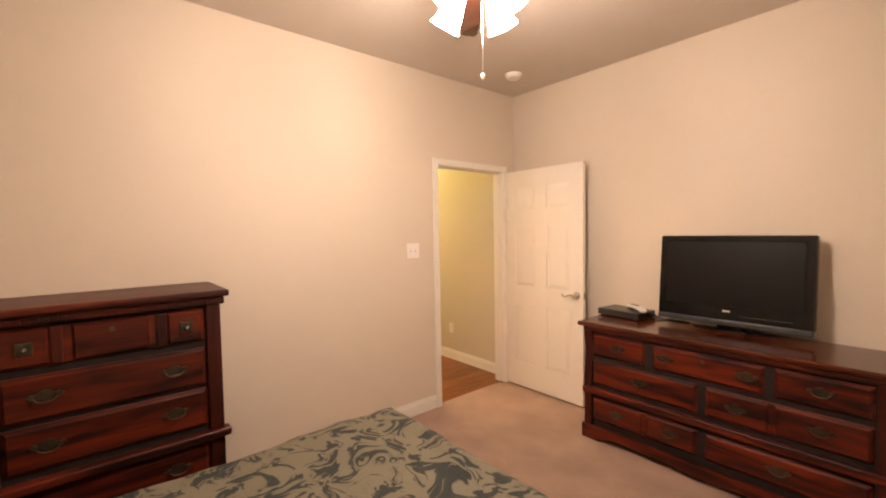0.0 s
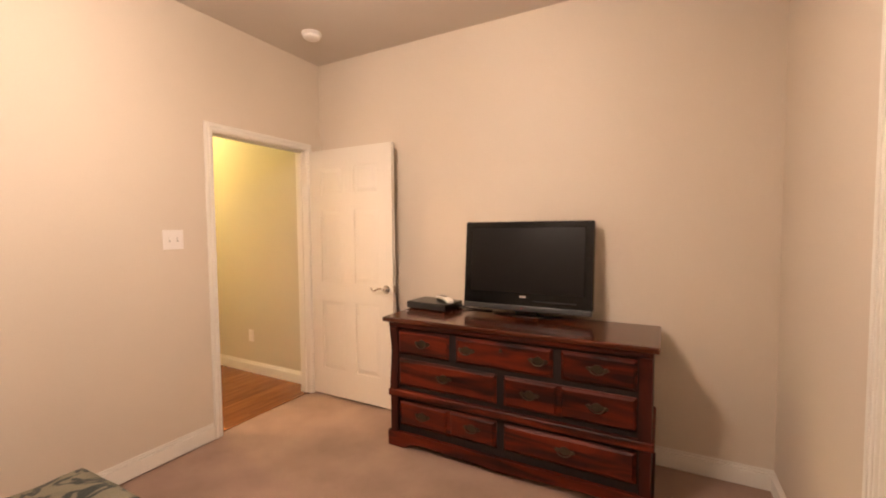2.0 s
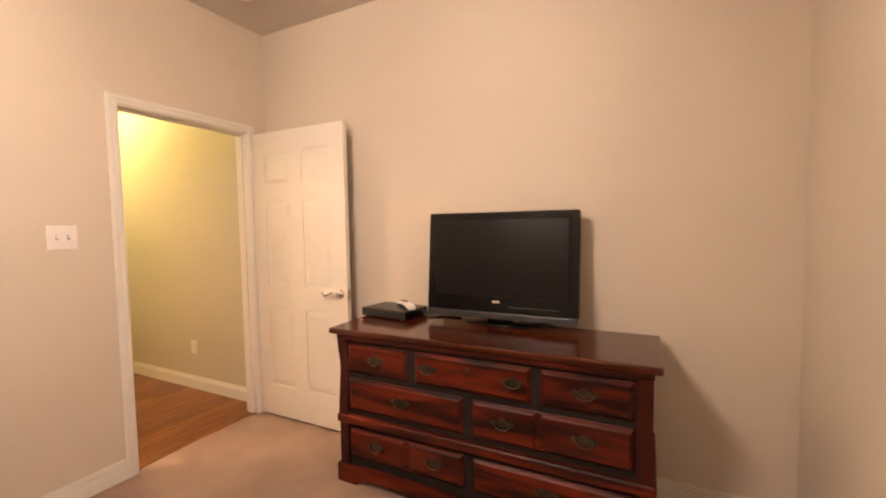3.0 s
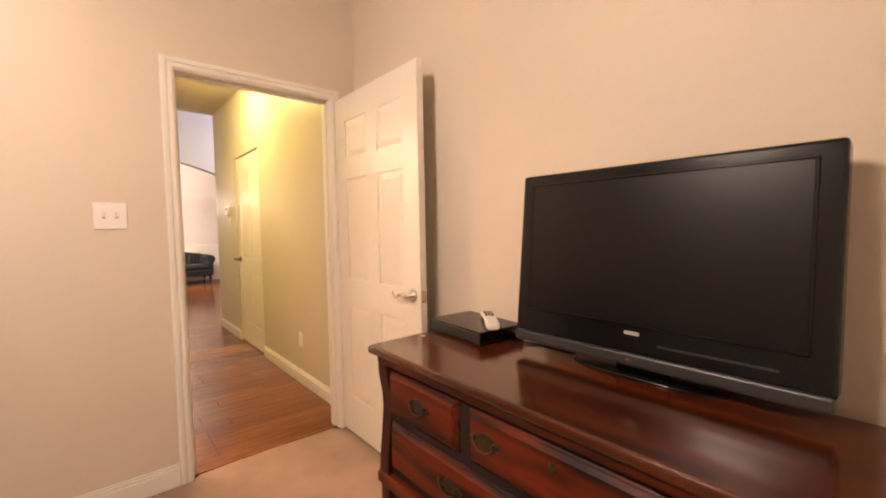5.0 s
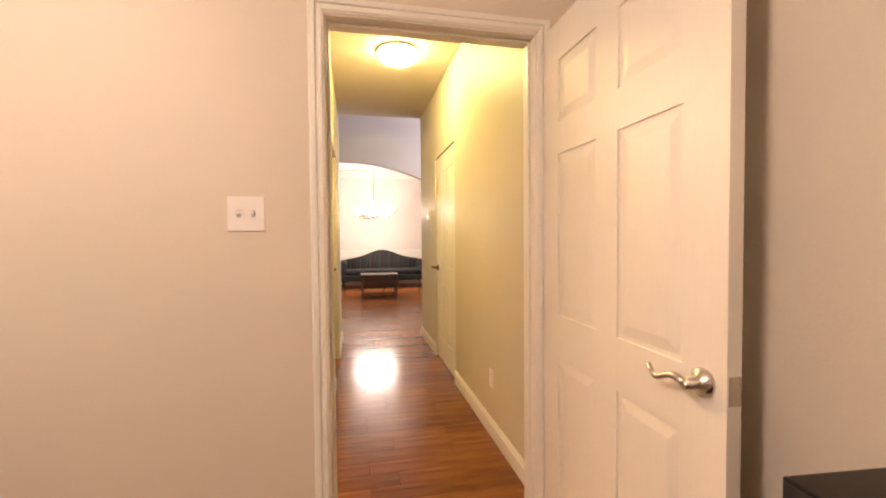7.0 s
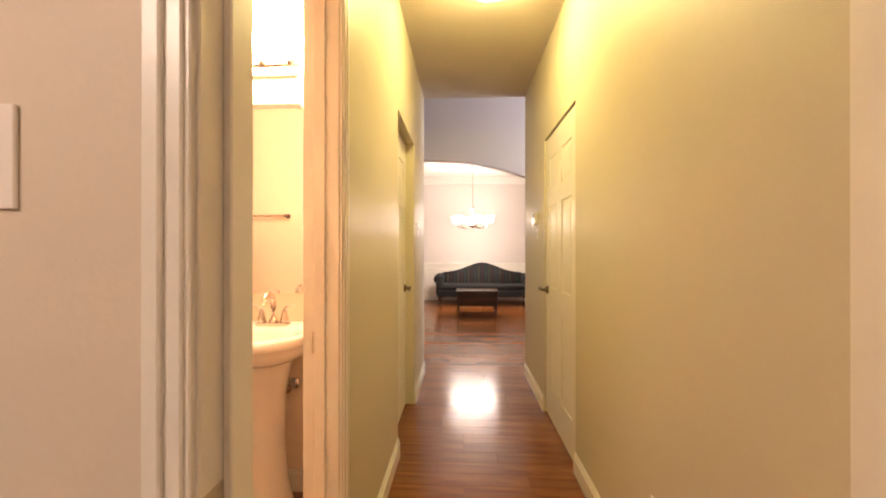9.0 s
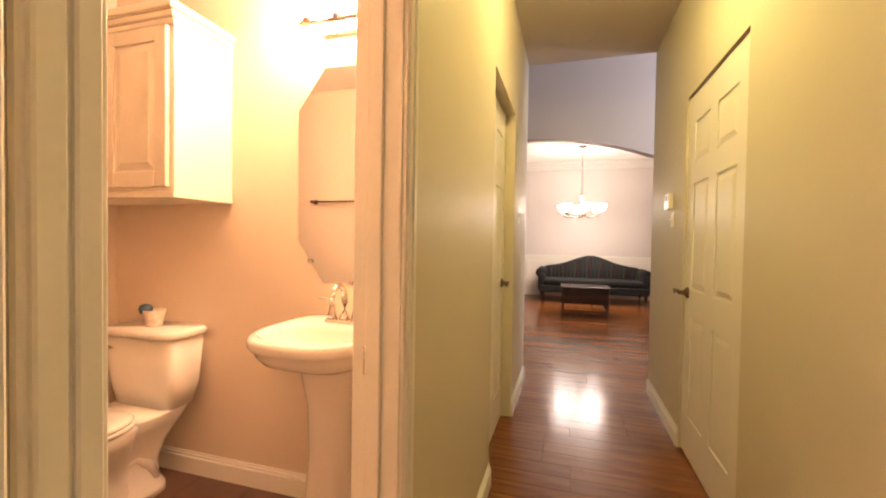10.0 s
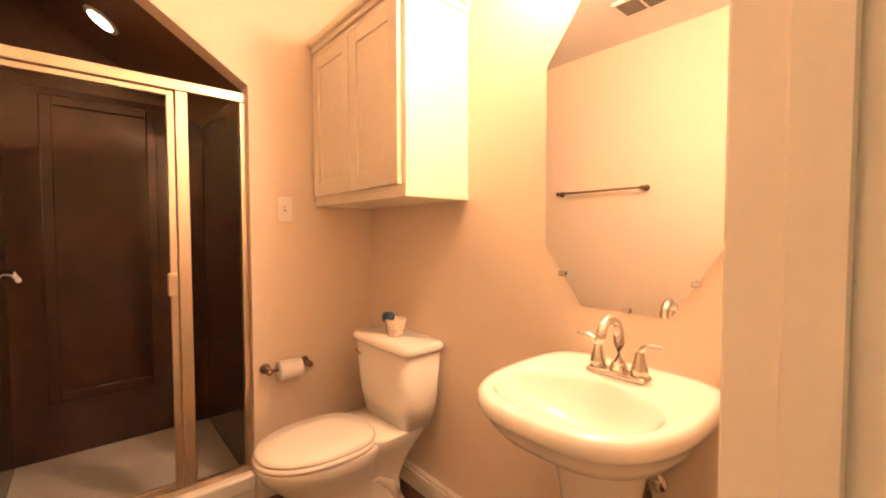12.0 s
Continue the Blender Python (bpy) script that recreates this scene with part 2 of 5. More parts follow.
def lathe(bm, profile, steps=24, centre=(0, 0, 0), axis="z", sx=1.0, sy=1.0):
    """Turned body from (radius, height) pairs."""
    rings = []
    for r, h in profile:
        ring = []
        for i in range(steps):
            a = 2 * math.pi * i / steps
            p = (r * sx * math.cos(a), r * sy * math.sin(a), h)
            if axis == "x":
                p = (p[2], p[0], p[1])
            elif axis == "y":
                p = (p[0], p[2], p[1])
            ring.append(bm.verts.new(Vector(p) + Vector(centre)))
        rings.append(ring)
    for a, b in zip(rings, rings[1:]):
        for i in range(steps):
            bm.faces.new((a[i], a[(i + 1) % steps], b[(i + 1) % steps], b[i]))
    for ring in (rings[0], rings[-1]):
        bm.faces.new(ring)
    return bm


def tube(bm, pts, r, steps=10, ends=None):
    """A round bar along points; ends: radius at the last point."""
    pts = [Vector(p) for p in pts]
    rings = []
    for i, p in enumerate(pts):
        d = (pts[min(i + 1, len(pts) - 1)] - pts[max(i - 1, 0)]).normalized()
        u = d.cross(Vector((0, 0, 1)))
        if u.length < 0.05:
            u = d.cross(Vector((1, 0, 0)))
        u.normalize()
        w = d.cross(u)
        rad = r if ends is None else r + (ends - r) * i / (len(pts) - 1)
        rings.append([bm.verts.new(p + rad * (u * math.cos(2 * math.pi * k / steps) + w * math.sin(2 * math.pi * k / steps))) for k in range(steps)])
    for a, b in zip(rings, rings[1:]):
        for k in range(steps):
            bm.faces.new((a[k], a[(k + 1) % steps], b[(k + 1) % steps], b[k]))
    bm.faces.new(rings[0])
    bm.faces.new(rings[-1])
    return bm


def prism(bm, outline, lo, hi, axis):
    """A flat outline, drawn in the two other axes, given thickness along axis (0, 1, 2)."""
    def put(a, b, c):
        return [(c, a, b), (a, c, b), (a, b, c)][axis]
    low = [bm.verts.new(put(a, b, lo)) for a, b in outline]
    high = [bm.verts.new(put(a, b, hi)) for a, b in outline]
    k = len(outline)
    bm.faces.new(low)
    bm.faces.new(high)
    for i in range(k):
        bm.faces.new((low[i], low[(i + 1) % k], high[(i + 1) % k], high[i]))
    return bm


def raised(bm, u0, u1, v0, v1, face, depth, slope, axis, sign):
    """A raised field on an upright front: axis 0 or 1 is the way it faces, sign its direction."""
    def put(u, v, d):
        return (face + sign * d, u, v) if axis == 0 else (u, face + sign * d, v)
    a = [bm.verts.new(put(u, v, 0)) for u, v in ((u0, v0), (u1, v0), (u1, v1), (u0, v1))]
    b = [bm.verts.new(put(u, v, depth)) for u, v in ((u0 + slope, v0 + slope), (u1 - slope, v0 + slope), (u1 - slope, v1 - slope), (u0 + slope, v1 - slope))]
    for i in range(4):
        bm.faces.new((a[i], a[(i + 1) % 4], b[(i + 1) % 4], b[i]))
    bm.faces.new(b)
    return bm


def wall_with_hole(along, c0, c1, s0, s1, z0, z1, holes):
    """A wall between c0 and c1 in thickness, s0 to s1 in length; holes: (from, to, bottom, top)."""
    bm = bmesh.new()
    def put(a, b, lo, hi):
        if b - a > 1e-4 and hi - lo > 1e-4:
            box(bm, *((c0, c1, a, b) if along == "y" else (a, b, c0, c1)), lo, hi)
    at = s0
    for a, b, lo, hi in sorted(holes):
        put(at, a, z0, z1)
        put(a, b, z0, lo)
        put(a, b, hi, z1)
        at = b
    put(at, s1, z0, z1)
    bmesh.ops.remove_doubles(bm, verts=bm.verts, dist=1e-5)
    return bm


# ---- structure ----
XD, XH = -2.452, -2.565          # bedroom and hall faces of the door wall
YT, YR, YL = 3.316, 3.268, 2.262  # dresser wall, hall walls
XE, YS, ZC = 0.688, -0.95, 2.77
HX = -6.12                       # end of the hall
BW, BS, BN, BE, BZ = -4.072, 0.275, YL - 0.105, XH, 2.47
AX = -7.33                       # arch wall
DXW, DZ = -12.0, 2.97            # dining back wall, dining ceiling

DY0, DY1, DZT = 2.355, 3.145, 2.03
structure("wall_west", wall_with_hole("y", XH, XD, YS, YT, 0, ZC, [(DY0 - 0.018, DY1 + 0.018, 0, DZT + 0.018)]), WALL, "beige painted bedroom wall with the doorway")
structure("wall_north", one(XH, XE + 0.12, YT, YT + 0.12, 0, ZC), WALL, "beige painted bedroom wall behind the dresser")
structure("wall_east", wall_with_hole("y", XE, XE + 0.12, YS, YT, 0, ZC, [(1.49, 2.19, 0, 2.035)]), WALL, "beige painted bedroom wall with a closet door")
structure("wall_south", one(XH, XE + 0.12, YS - 0.12, YS, 0, ZC), WALL, "beige painted bedroom wall behind the bed")
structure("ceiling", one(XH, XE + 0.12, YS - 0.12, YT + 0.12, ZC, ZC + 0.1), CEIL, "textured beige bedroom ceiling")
bm = bmesh.new()
bmesh.ops.create_grid(bm, x_segments=90, y_segments=110, size=0.5)
for v in bm.verts:
    v.co = Vector((XD - 0.045 + (v.co.x + 0.5) * (XE - XD + 0.045), YS + (v.co.y + 0.5) * (YT - YS), 0))
    v.co.z = 0.004 * (noise.noise(v.co * 1.7) + 0.6 * noise.noise(v.co * 6.0)) - 0.004
    if v.co.x < XD and (v.co.y < DY0 or v.co.y > DY1):
        v.co.x = XD + 0.001
structure("floor", bm, CARPET, "pinkish beige cut-pile bedroom carpet", True)
structure("floor_slab", one(-12.3, 1.0, -1.6, 6.2, -0.2, -0.03), JOINT, "dark subfloor under the planks")

# hall
structure("wall_hall_right", wall_with_hole("x", YR, YR + 0.12, HX, XH, 0, 2.74, [(-5.165, -4.31, 0, 2.055)]), HALLWALL, "yellow-lit beige hall wall with a white door")
structure("wall_hall_left", wall_with_hole("x", YL - 0.105, YL, HX, XH, 0, 2.74, [(-3.286, -2.655, 0, 2.053), (-5.27, -4.44, 0, 2.065)]), HALLWALL, "yellow-lit beige hall wall with two doorways")
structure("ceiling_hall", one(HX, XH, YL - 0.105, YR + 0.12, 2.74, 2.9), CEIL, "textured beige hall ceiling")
# cross passage and arch
structure("wall_passage_side", one(HX, HX + 0.1, YR + 0.12, 5.5, 0, 3.9), LIVWALL, "pale entry wall beside the hall")
structure("wall_passage_side", one(HX, HX + 0.1, -0.6, YL - 0.105, 0, 3.9), LIVWALL, "pale entry wall beside the hall")
structure("wall_passage_above", one(HX, HX + 0.1, YL - 0.105, YR + 0.12, 2.9, 3.9), LIVWALL, "pale entry wall above the hall")
structure("wall_passage_end", one(AX, HX, 5.5, 5.6, 0, 3.9), LIVWALL, "pale end wall of the entry passage")
structure("wall_passage_end", one(AX, HX, -0.7, -0.6, 0, 3.9), LIVWALL, "pale end wall of the entry passage")
structure("ceiling_passage", one(AX - 0.15, HX + 0.1, -0.7, 5.6, 3.9, 4.0), CEILW, "white high entry ceiling")
ac, ah, az, ar = 2.2, 1.48, 2.39, 3.6
spring = az - (ar - math.sqrt(ar * ar - ah * ah))
curve = [(ac + ah * (1 - i / 12), az - (ar - math.sqrt(ar * ar - (ah * (1 - i / 12)) ** 2))) for i in range(25)]
bm = bmesh.new()
prism(bm, [(-0.6, 0), (ac - ah, 0), (ac - ah, spring)] + [(-0.6, spring)], AX - 0.15, AX, 0)
prism(bm, [(ac + ah, 0), (5.5, 0), (5.5, spring), (ac + ah, spring)], AX - 0.15, AX, 0)
prism(bm, [(5.5, spring), (5.5, 3.9), (-0.6, 3.9), (-0.6, spring)] + curve[::-1], AX - 0.15, AX, 0)
structure("wall_arch", bm, LIVWALL, "pale wall with a wide segmental arch")
# dining room
structure("wall_dining_back", one(DXW - 0.1, DXW, -0.6, 6.1, 0, DZ), LIVWALL, "pale pinkish dining room back wall")
structure("wall_dining_side", one(DXW, AX - 0.15, 6.0, 6.1, 0, DZ), LIVWALL, "pale dining room side wall")
structure("wall_dining_side", one(DXW, AX - 0.15, -0.7, -0.6, 0, DZ), LIVWALL, "pale dining room side wall")
structure("wall_dining_return", one(AX - 0.15, AX - 0.05, 5.5, 6.1, 0, DZ), LIVWALL, "pale dining room wall return")
structure("ceiling_dining", one(DXW - 0.1, AX - 0.15, -0.7, 6.1, DZ, DZ + 0.1), CEILW, "white dining room ceiling")
# bathroom
structure("wall_bath_west", one(BW - 0.1, BW, BS - 0.1, BN, 0, BZ), BATHWALL, "warm beige bathroom wall behind basin and toilet")
# partition with a doorless shower opening whose head slopes
SX0, SX1, SLO, SHI = -3.452, XH, 1.895, 2.47
bm = bmesh.new()
prism(bm, [(BW, 0), (SX0, 0), (SX0, SLO), (SX0 + 0.835, SHI), (BW, SHI)], BS - 0.1, BS, 1)
structure("wall_bath_south", bm, BATHWALL, "warm beige bathroom wall beside the shower, sloping head")
structure("wall_bath_east", one(XH - 0.008, XH, BS - 0.1, BN, 0, BZ), BATHWALL, "warm beige bathroom wall with a towel bar")
structure("wall_bath_north", wall_with_hole("x", BN - 0.006, BN, BW, XH - 0.008, 0, BZ, [(-3.286, -2.655, 0, 2.053)]), BATHWALL, "warm beige bathroom wall at the door")
structure("ceiling_bath", one(BW - 0.1, XH, -0.8, BN, BZ, BZ + 0.1), CEILW, "pale bathroom ceiling")
SB = -0.70
structure("wall_shower_back", one(SX0 - 0.1, XH, SB - 0.06, SB, 0, 1.99), MARBLE, "dark brown polished shower panel")
structure("wall_shower_upper", one(SX0 - 0.1, XH, SB - 0.06, SB - 0.008, 1.99, 2.47), SHOWERTOP, "brown shower wall above the panels")
structure("wall_shower_side", one(SX0 - 0.06, SX0, SB, BS - 0.1, 0, 2.2), MARBLE, "dark brown polished shower panel")
structure("wall_shower_end", one(XH - 0.02, XH - 0.008, SB, BS - 0.1, 0, 2.47), MARBLE, "dark brown polished shower panel")
bm = bmesh.new()
prism(bm, [(SX0, SLO), (SX0 + 0.835, SHI), (SX0 + 0.835, SHI + 0.05), (SX0 - 0.06, SLO + 0.05)], SB, BS - 0.1, 1)
structure("ceiling_shower", bm, SHOWERTOP, "sloping dark brown shower ceiling")


def baseboard(name, x0, y0, x1, y1, nx, ny, label="white moulded baseboard"):
    """Stepped skirting from one point to another; nx, ny: the way it faces."""
    bm = bmesh.new()
    for d, lo, hi in ((0.014, 0, 0.085), (0.010, 0.087, 0.100), (0.006, 0.102, 0.112)):
        xs, ys = sorted((x0, x1)), sorted((y0, y1))
        box(bm, xs[0] + min(nx * d, 0), xs[1] + max(nx * d, 0), ys[0] + min(ny * d, 0), ys[1] + max(ny * d, 0), lo, hi, 0.002, 1)
    return structure("baseboard" if name is None else name, bm, TRIM, label)


baseboard(None, XD, 0.62, XD, DY0 - 0.062, 1, 0)
baseboard(None, XD, YS, XD, -0.25, 1, 0)
baseboard(None, XD + 0.02, YT, XE, YT, 0, -1)
baseboard(None, XE, 2.235, XE, YT - 0.016, -1, 0)
baseboard(None, XE, YS, XE, 1.445, -1, 0)
baseboard(None, XH, YR, -4.31, YR, 0, -1)
baseboard(None, -5.165, YR, HX, YR, 0, -1)
baseboard(None, -3.335, YL, -4.44, YL, 0, 1)
baseboard(None, -5.27, YL, HX, YL, 0, 1)
baseboard(None, BW, BS, BW, BN - 0.02, 1, 0)
baseboard(None, BW + 0.016, BS, SX0 - 0.01, BS, 0, 1)
baseboard(None, DXW, -0.6, DXW, 6.0, 1, 0, "tall white dining room baseboard")


def doorway(axis, c0, c1, a, b, top, faces, name, label):
    """Jamb lining, stops and mitred casing of a doorway; faces: the sides (0, 1) with casing."""
    frame_ob = thing(name, label, "door frame")
    frame_ob["kind"] = "structure"
    def put(bm, u0, u1, d0, d1, z0, z1, bev=0.002):
        if axis == "y":
            box(bm, d0, d1, u0, u1, z0, z1, bev, 1)
        else:
            box(bm, u0, u1, d0, d1, z0, z1, bev, 1)
    for u0, u1 in ((a - 0.017, a), (b, b + 0.017)):
        bm = bmesh.new()
        put(bm, u0, u1, c0 - 0.002, c1 + 0.002, 0, top)
        part("jamb", bm, TRIM, frame_ob)
    bm = bmesh.new()
    put(bm, a - 0.017, b + 0.017, c0 - 0.002, c1 + 0.002, top, top + 0.017)
    part("head_jamb", bm, TRIM, frame_ob)
    mid = (c0 + c1) / 2
    for u0, u1 in ((a, a + 0.011), (b - 0.011, b)):
        bm = bmesh.new()
        put(bm, u0, u1, mid - 0.02, mid + 0.015, 0, top - 0.011)
        part("door_stop", bm, TRIM, frame_ob)
    bm = bmesh.new()
    put(bm, a, b, mid - 0.02, mid + 0.015, top - 0.011, top)
    part("door_stop", bm, TRIM, frame_ob)
    for side in faces:
        face, s = (c0, -1) if side == 0 else (c1, 1)
        for u0, u1 in ((a - 0.060, a - 0.005), (b + 0.005, b + 0.060)):
            bm = bmesh.new()
            for w0, w1, d in ((0, 1, 0.011), (0.12, 0.45, 0.016), (0.55, 0.92, 0.018)):
                lo, hi = (u1 - (u1 - u0) * w1, u1 - (u1 - u0) * w0) if u0 < a else (u0 + (u1 - u0) * w0, u0 + (u1 - u0) * w1)
                put(bm, lo, hi, *sorted((face, face + s * d)), 0, top + 0.005 + 0.055 * w1)
            part("casing", bm, TRIM, frame_ob)
        bm = bmesh.new()
        for w0, w1, d in ((0, 1, 0.0105), (0.12, 0.45, 0.0155), (0.55, 0.92, 0.0175)):
            put(bm, a - 0.005 - 0.055 * w0, b + 0.005 + 0.055 * w0, *sorted((face, face + s * d)), top + 0.005 + 0.055 * w0, top + 0.005 + 0.055 * w1)
        part("casing", bm, TRIM, frame_ob)
    return frame_ob


bed_frame = doorway("y", XH, XD, DY0, DY1, DZT, (1,), "door_frame_bedroom", "white painted casing round the bedroom doorway")
part("strike_plate", one(-2.50, -2.455, DY0 - 0.001, DY0 + 0.0015, 0.88, 0.95), NICKEL, bed_frame, "nickel strike plate")
bath_frame = doorway("x", YL - 0.111, YL, -3.268, -2.673, DZT, (1,), "door_frame_bathroom", "white painted casing round the bathroom doorway")
part("strike_plate", one(-3.2685, -3.2665, YL - 0.085, YL - 0.045, 0.905, 0.97), NICKEL, bath_frame, "nickel strike plate with a dark latch hole")
# dark block painting the shade of the hole onto the plate
part("latch_hole", one(-3.267, -3.2655, YL - 0.072, YL - 0.058, 0.922, 0.953), SHADOWGAP, bath_frame)


def lever(parent, x, y, z, s, way, material=NICKEL):
    """A curved lever handle on a rose; s: the side (along y) it stands out, way: along x."""
    h = part("handle", lathe(bmesh.new(), [(0.0315, 0), (0.0315, 0.006 * s), (0.022, 0.014 * s), (0.013, 0.02 * s), (0.011, 0.05 * s), (0.0, 0.052 * s)], 20, (x, y, z), "y"), material, parent, "brushed nickel lever handle", True)
    pts = [(x + way * 0.115 * i / 10, y + s * (0.045 + 0.006 * math.sin(i / 3)), z + 0.010 * math.sin(i / 10 * 2 * math.pi) + (0.010 * max(0, (i - 8)) / 2)) for i in range(11)]
    part("lever", tube(bmesh.new(), pts, 0.0095, 10, 0.0055), material, h, "", True)
    return h


def six_panel_door(name, label, x0, x1, y0, y1, z1, side, group=""):
    """A moulded six-panel door in a plane of constant y; side: -1 or 1, the shown face."""
    d = thing(name, label, "door", group=group)
    w, face = x1 - x0, (y0 if side < 0 else y1)
    rec = 0.006
    bm = bmesh.new()
    box(bm, x0, x1, *((y0 + rec, y1) if side < 0 else (y0, y1 - rec)), 0.012, z1)
    part("slab", bm, DOORP, d)
    st, mid = 0.115 * w / 0.8, 0.105 * w / 0.8
    pw = (w - 2 * st - mid) / 2
    cols = [(x0 + st, x0 + st + pw), (x1 - st - pw, x1 - st)]
    rows = [(0.235, 0.80), (0.955, 1.545), (1.66, 1.885)]
    bm = bmesh.new()
    fy = sorted((face, face - side * rec))
    us = [x0, cols[0][0], cols[0][1], cols[1][0], cols[1][1], x1]
    for a, b in ((us[0], us[1]), (us[2], us[3]), (us[4], us[5])):
        box(bm, a, b, *fy, 0.012, z1)
    zs = [0.012, rows[0][0], rows[0][1], rows[1][0], rows[1][1], rows[2][0], rows[2][1], z1]
    for a, b in cols:
        for k in range(0, 8, 2):
            box(bm, a, b, *fy, zs[k], zs[k + 1])
    part("face_frame", bm, DOORP, d)
    for a, b in cols:
        for lo, hi in rows:
            bm = raised(bmesh.new(), a + 0.012, b - 0.012, lo + 0.012, hi - 0.012, face - side * rec, 0.0055, 0.03, 1, side)
            part("panel", bm, DOORP, d)
    return d


leaf = six_panel_door("door_bedroom", "open white six-panel bedroom door with a lever handle", XD + 0.012, -1.614, 3.176, 3.211, 2.025, -1)
lever(leaf, -1.672, 3.176, 0.93, -1, -1)
part("latch_plate", one(-1.6145, -1.612, 3.180, 3.207, 0.90, 0.96), NICKEL, leaf, "nickel latch plate")
for hz in (0.25, 1.02, 1.80):
    part("hinge", lathe(bmesh.new(), [(0.007, hz - 0.045), (0.007, hz + 0.045)], 10, (XD + 0.012, 3.167, 0)), TRIM, leaf)
hd = six_panel_door("door_hall", "closed white six-panel hall door", -5.16, -4.315, YR + 0.012, YR + 0.047, 2.045, -1)
lever(hd, -5.10, YR + 0.012, 0.93, -1, -1, NICKELDARK)
for hz in (0.25, 1.80):
    part("hinge", lathe(bmesh.new(), [(0.007, hz - 0.045), (0.007, hz + 0.045)], 10, (-4.312, YR + 0.008, 0)), NICKEL, hd)
ld = six_panel_door("door_linen", "closed white door set back in the hall wall", -5.26, -4.45, YL - 0.100, YL - 0.065, 2.05, 1)
lever(ld, -5.17, YL - 0.065, 0.93, 1, 1, NICKELDARK)
closet = doorway("y", XE, XE + 0.12, 1.51, 2.17, 2.02, (0,), "door_frame_closet", "white painted casing round the closet doorway")
part("slab", one(XE + 0.03, XE + 0.065, 1.51, 2.17, 0.01, 2.02), DOORP, closet, "closed white closet door")


def switch_plate(name, label, centre, w, h, axis, sign, toggles):
    d = thing(name, label, "light switch")
    x, y, z = centre
    def blk(a, b, lo, hi, d0, d1, bev):
        t = sorted((sign * d0, sign * d1))
        return one(x + t[0], x + t[1], y + a, y + b, z + lo, z + hi, bev) if axis == 0 else one(x + a, x + b, y + t[0], y + t[1], z + lo, z + hi, bev)
    part("plate", blk(-w / 2, w / 2, -h / 2, h / 2, 0.0, 0.006, 0.002), PLATE, d)
    for i in range(toggles):
        o = (i - (toggles - 1) / 2) * 0.046
        part("toggle_slot", blk(o - 0.0055, o + 0.0055, -0.0125, 0.0125, 0.005, 0.0068, 0), SLOT, d)
        part("toggle", blk(o - 0.004, o + 0.004, -0.004, 0.010, 0.006, 0.017, 0.001), PLATE, d)
        for s in (-0.03, 0.03):
            part("screw", blk(o - 0.003, o + 0.003, s - 0.003, s + 0.003, 0.005, 0.0072, 0.001), PLATE, d)
    return d


switch_plate("light_switch", "white double toggle switch on the bedroom wall", (XD, 2.084, 1.332), 0.118, 0.118, 0, 1, 2)
switch_plate("light_switch", "ivory single switch on the bathroom wall", (-3.605, BS, 1.353), 0.072, 0.117, 1, 1, 1)
switch_plate("light_switch", "white single switch on the hall wall", (-5.51, YL, 1.40), 0.072, 0.117, 1, 1, 1)
switch_plate("light_switch", "white switch under the thermostat", (-5.44, YR, 1.36), 0.05, 0.085, 1, -1, 1)
outlet = thing("wall_outlet", "white power outlet low on the hall wall", "outlet")
part("plate", one(-3.395, -3.325, YR - 0.006, YR, 0.305, 0.42, 0.002), PLATE, outlet)
for hz in (0.34, 0.385):
    part("socket", one(-3.375, -3.345, YR - 0.0075, YR - 0.004, hz - 0.014, hz + 0.014, 0.003), TRIM, outlet)
thermo = thing("thermostat", "white thermostat beside the hall door", "thermostat")
part("body", one(-5.55, -5.44, YR - 0.03, YR, 1.435, 1.54, 0.008), PLATE, thermo)
part("display", one(-5.525, -5.465, YR - 0.0315, YR - 0.029, 1.49, 1.525), GREYPL, thermo)
vent = thing("smoke_detector", "round white smoke detector on the ceiling", "smoke detector", (-2.055, 2.858, ZC))
part("base", lathe(bmesh.new(), [(0.068, 0), (0.068, -0.012), (0.060, -0.014)], 28), PLATE, vent, "", True)
part("cover", lathe(bmesh.new(), [(0.060, -0.013), (0.058, -0.032), (0.045, -0.040), (0.0, -0.042)], 28), PLATE, vent, "", True)

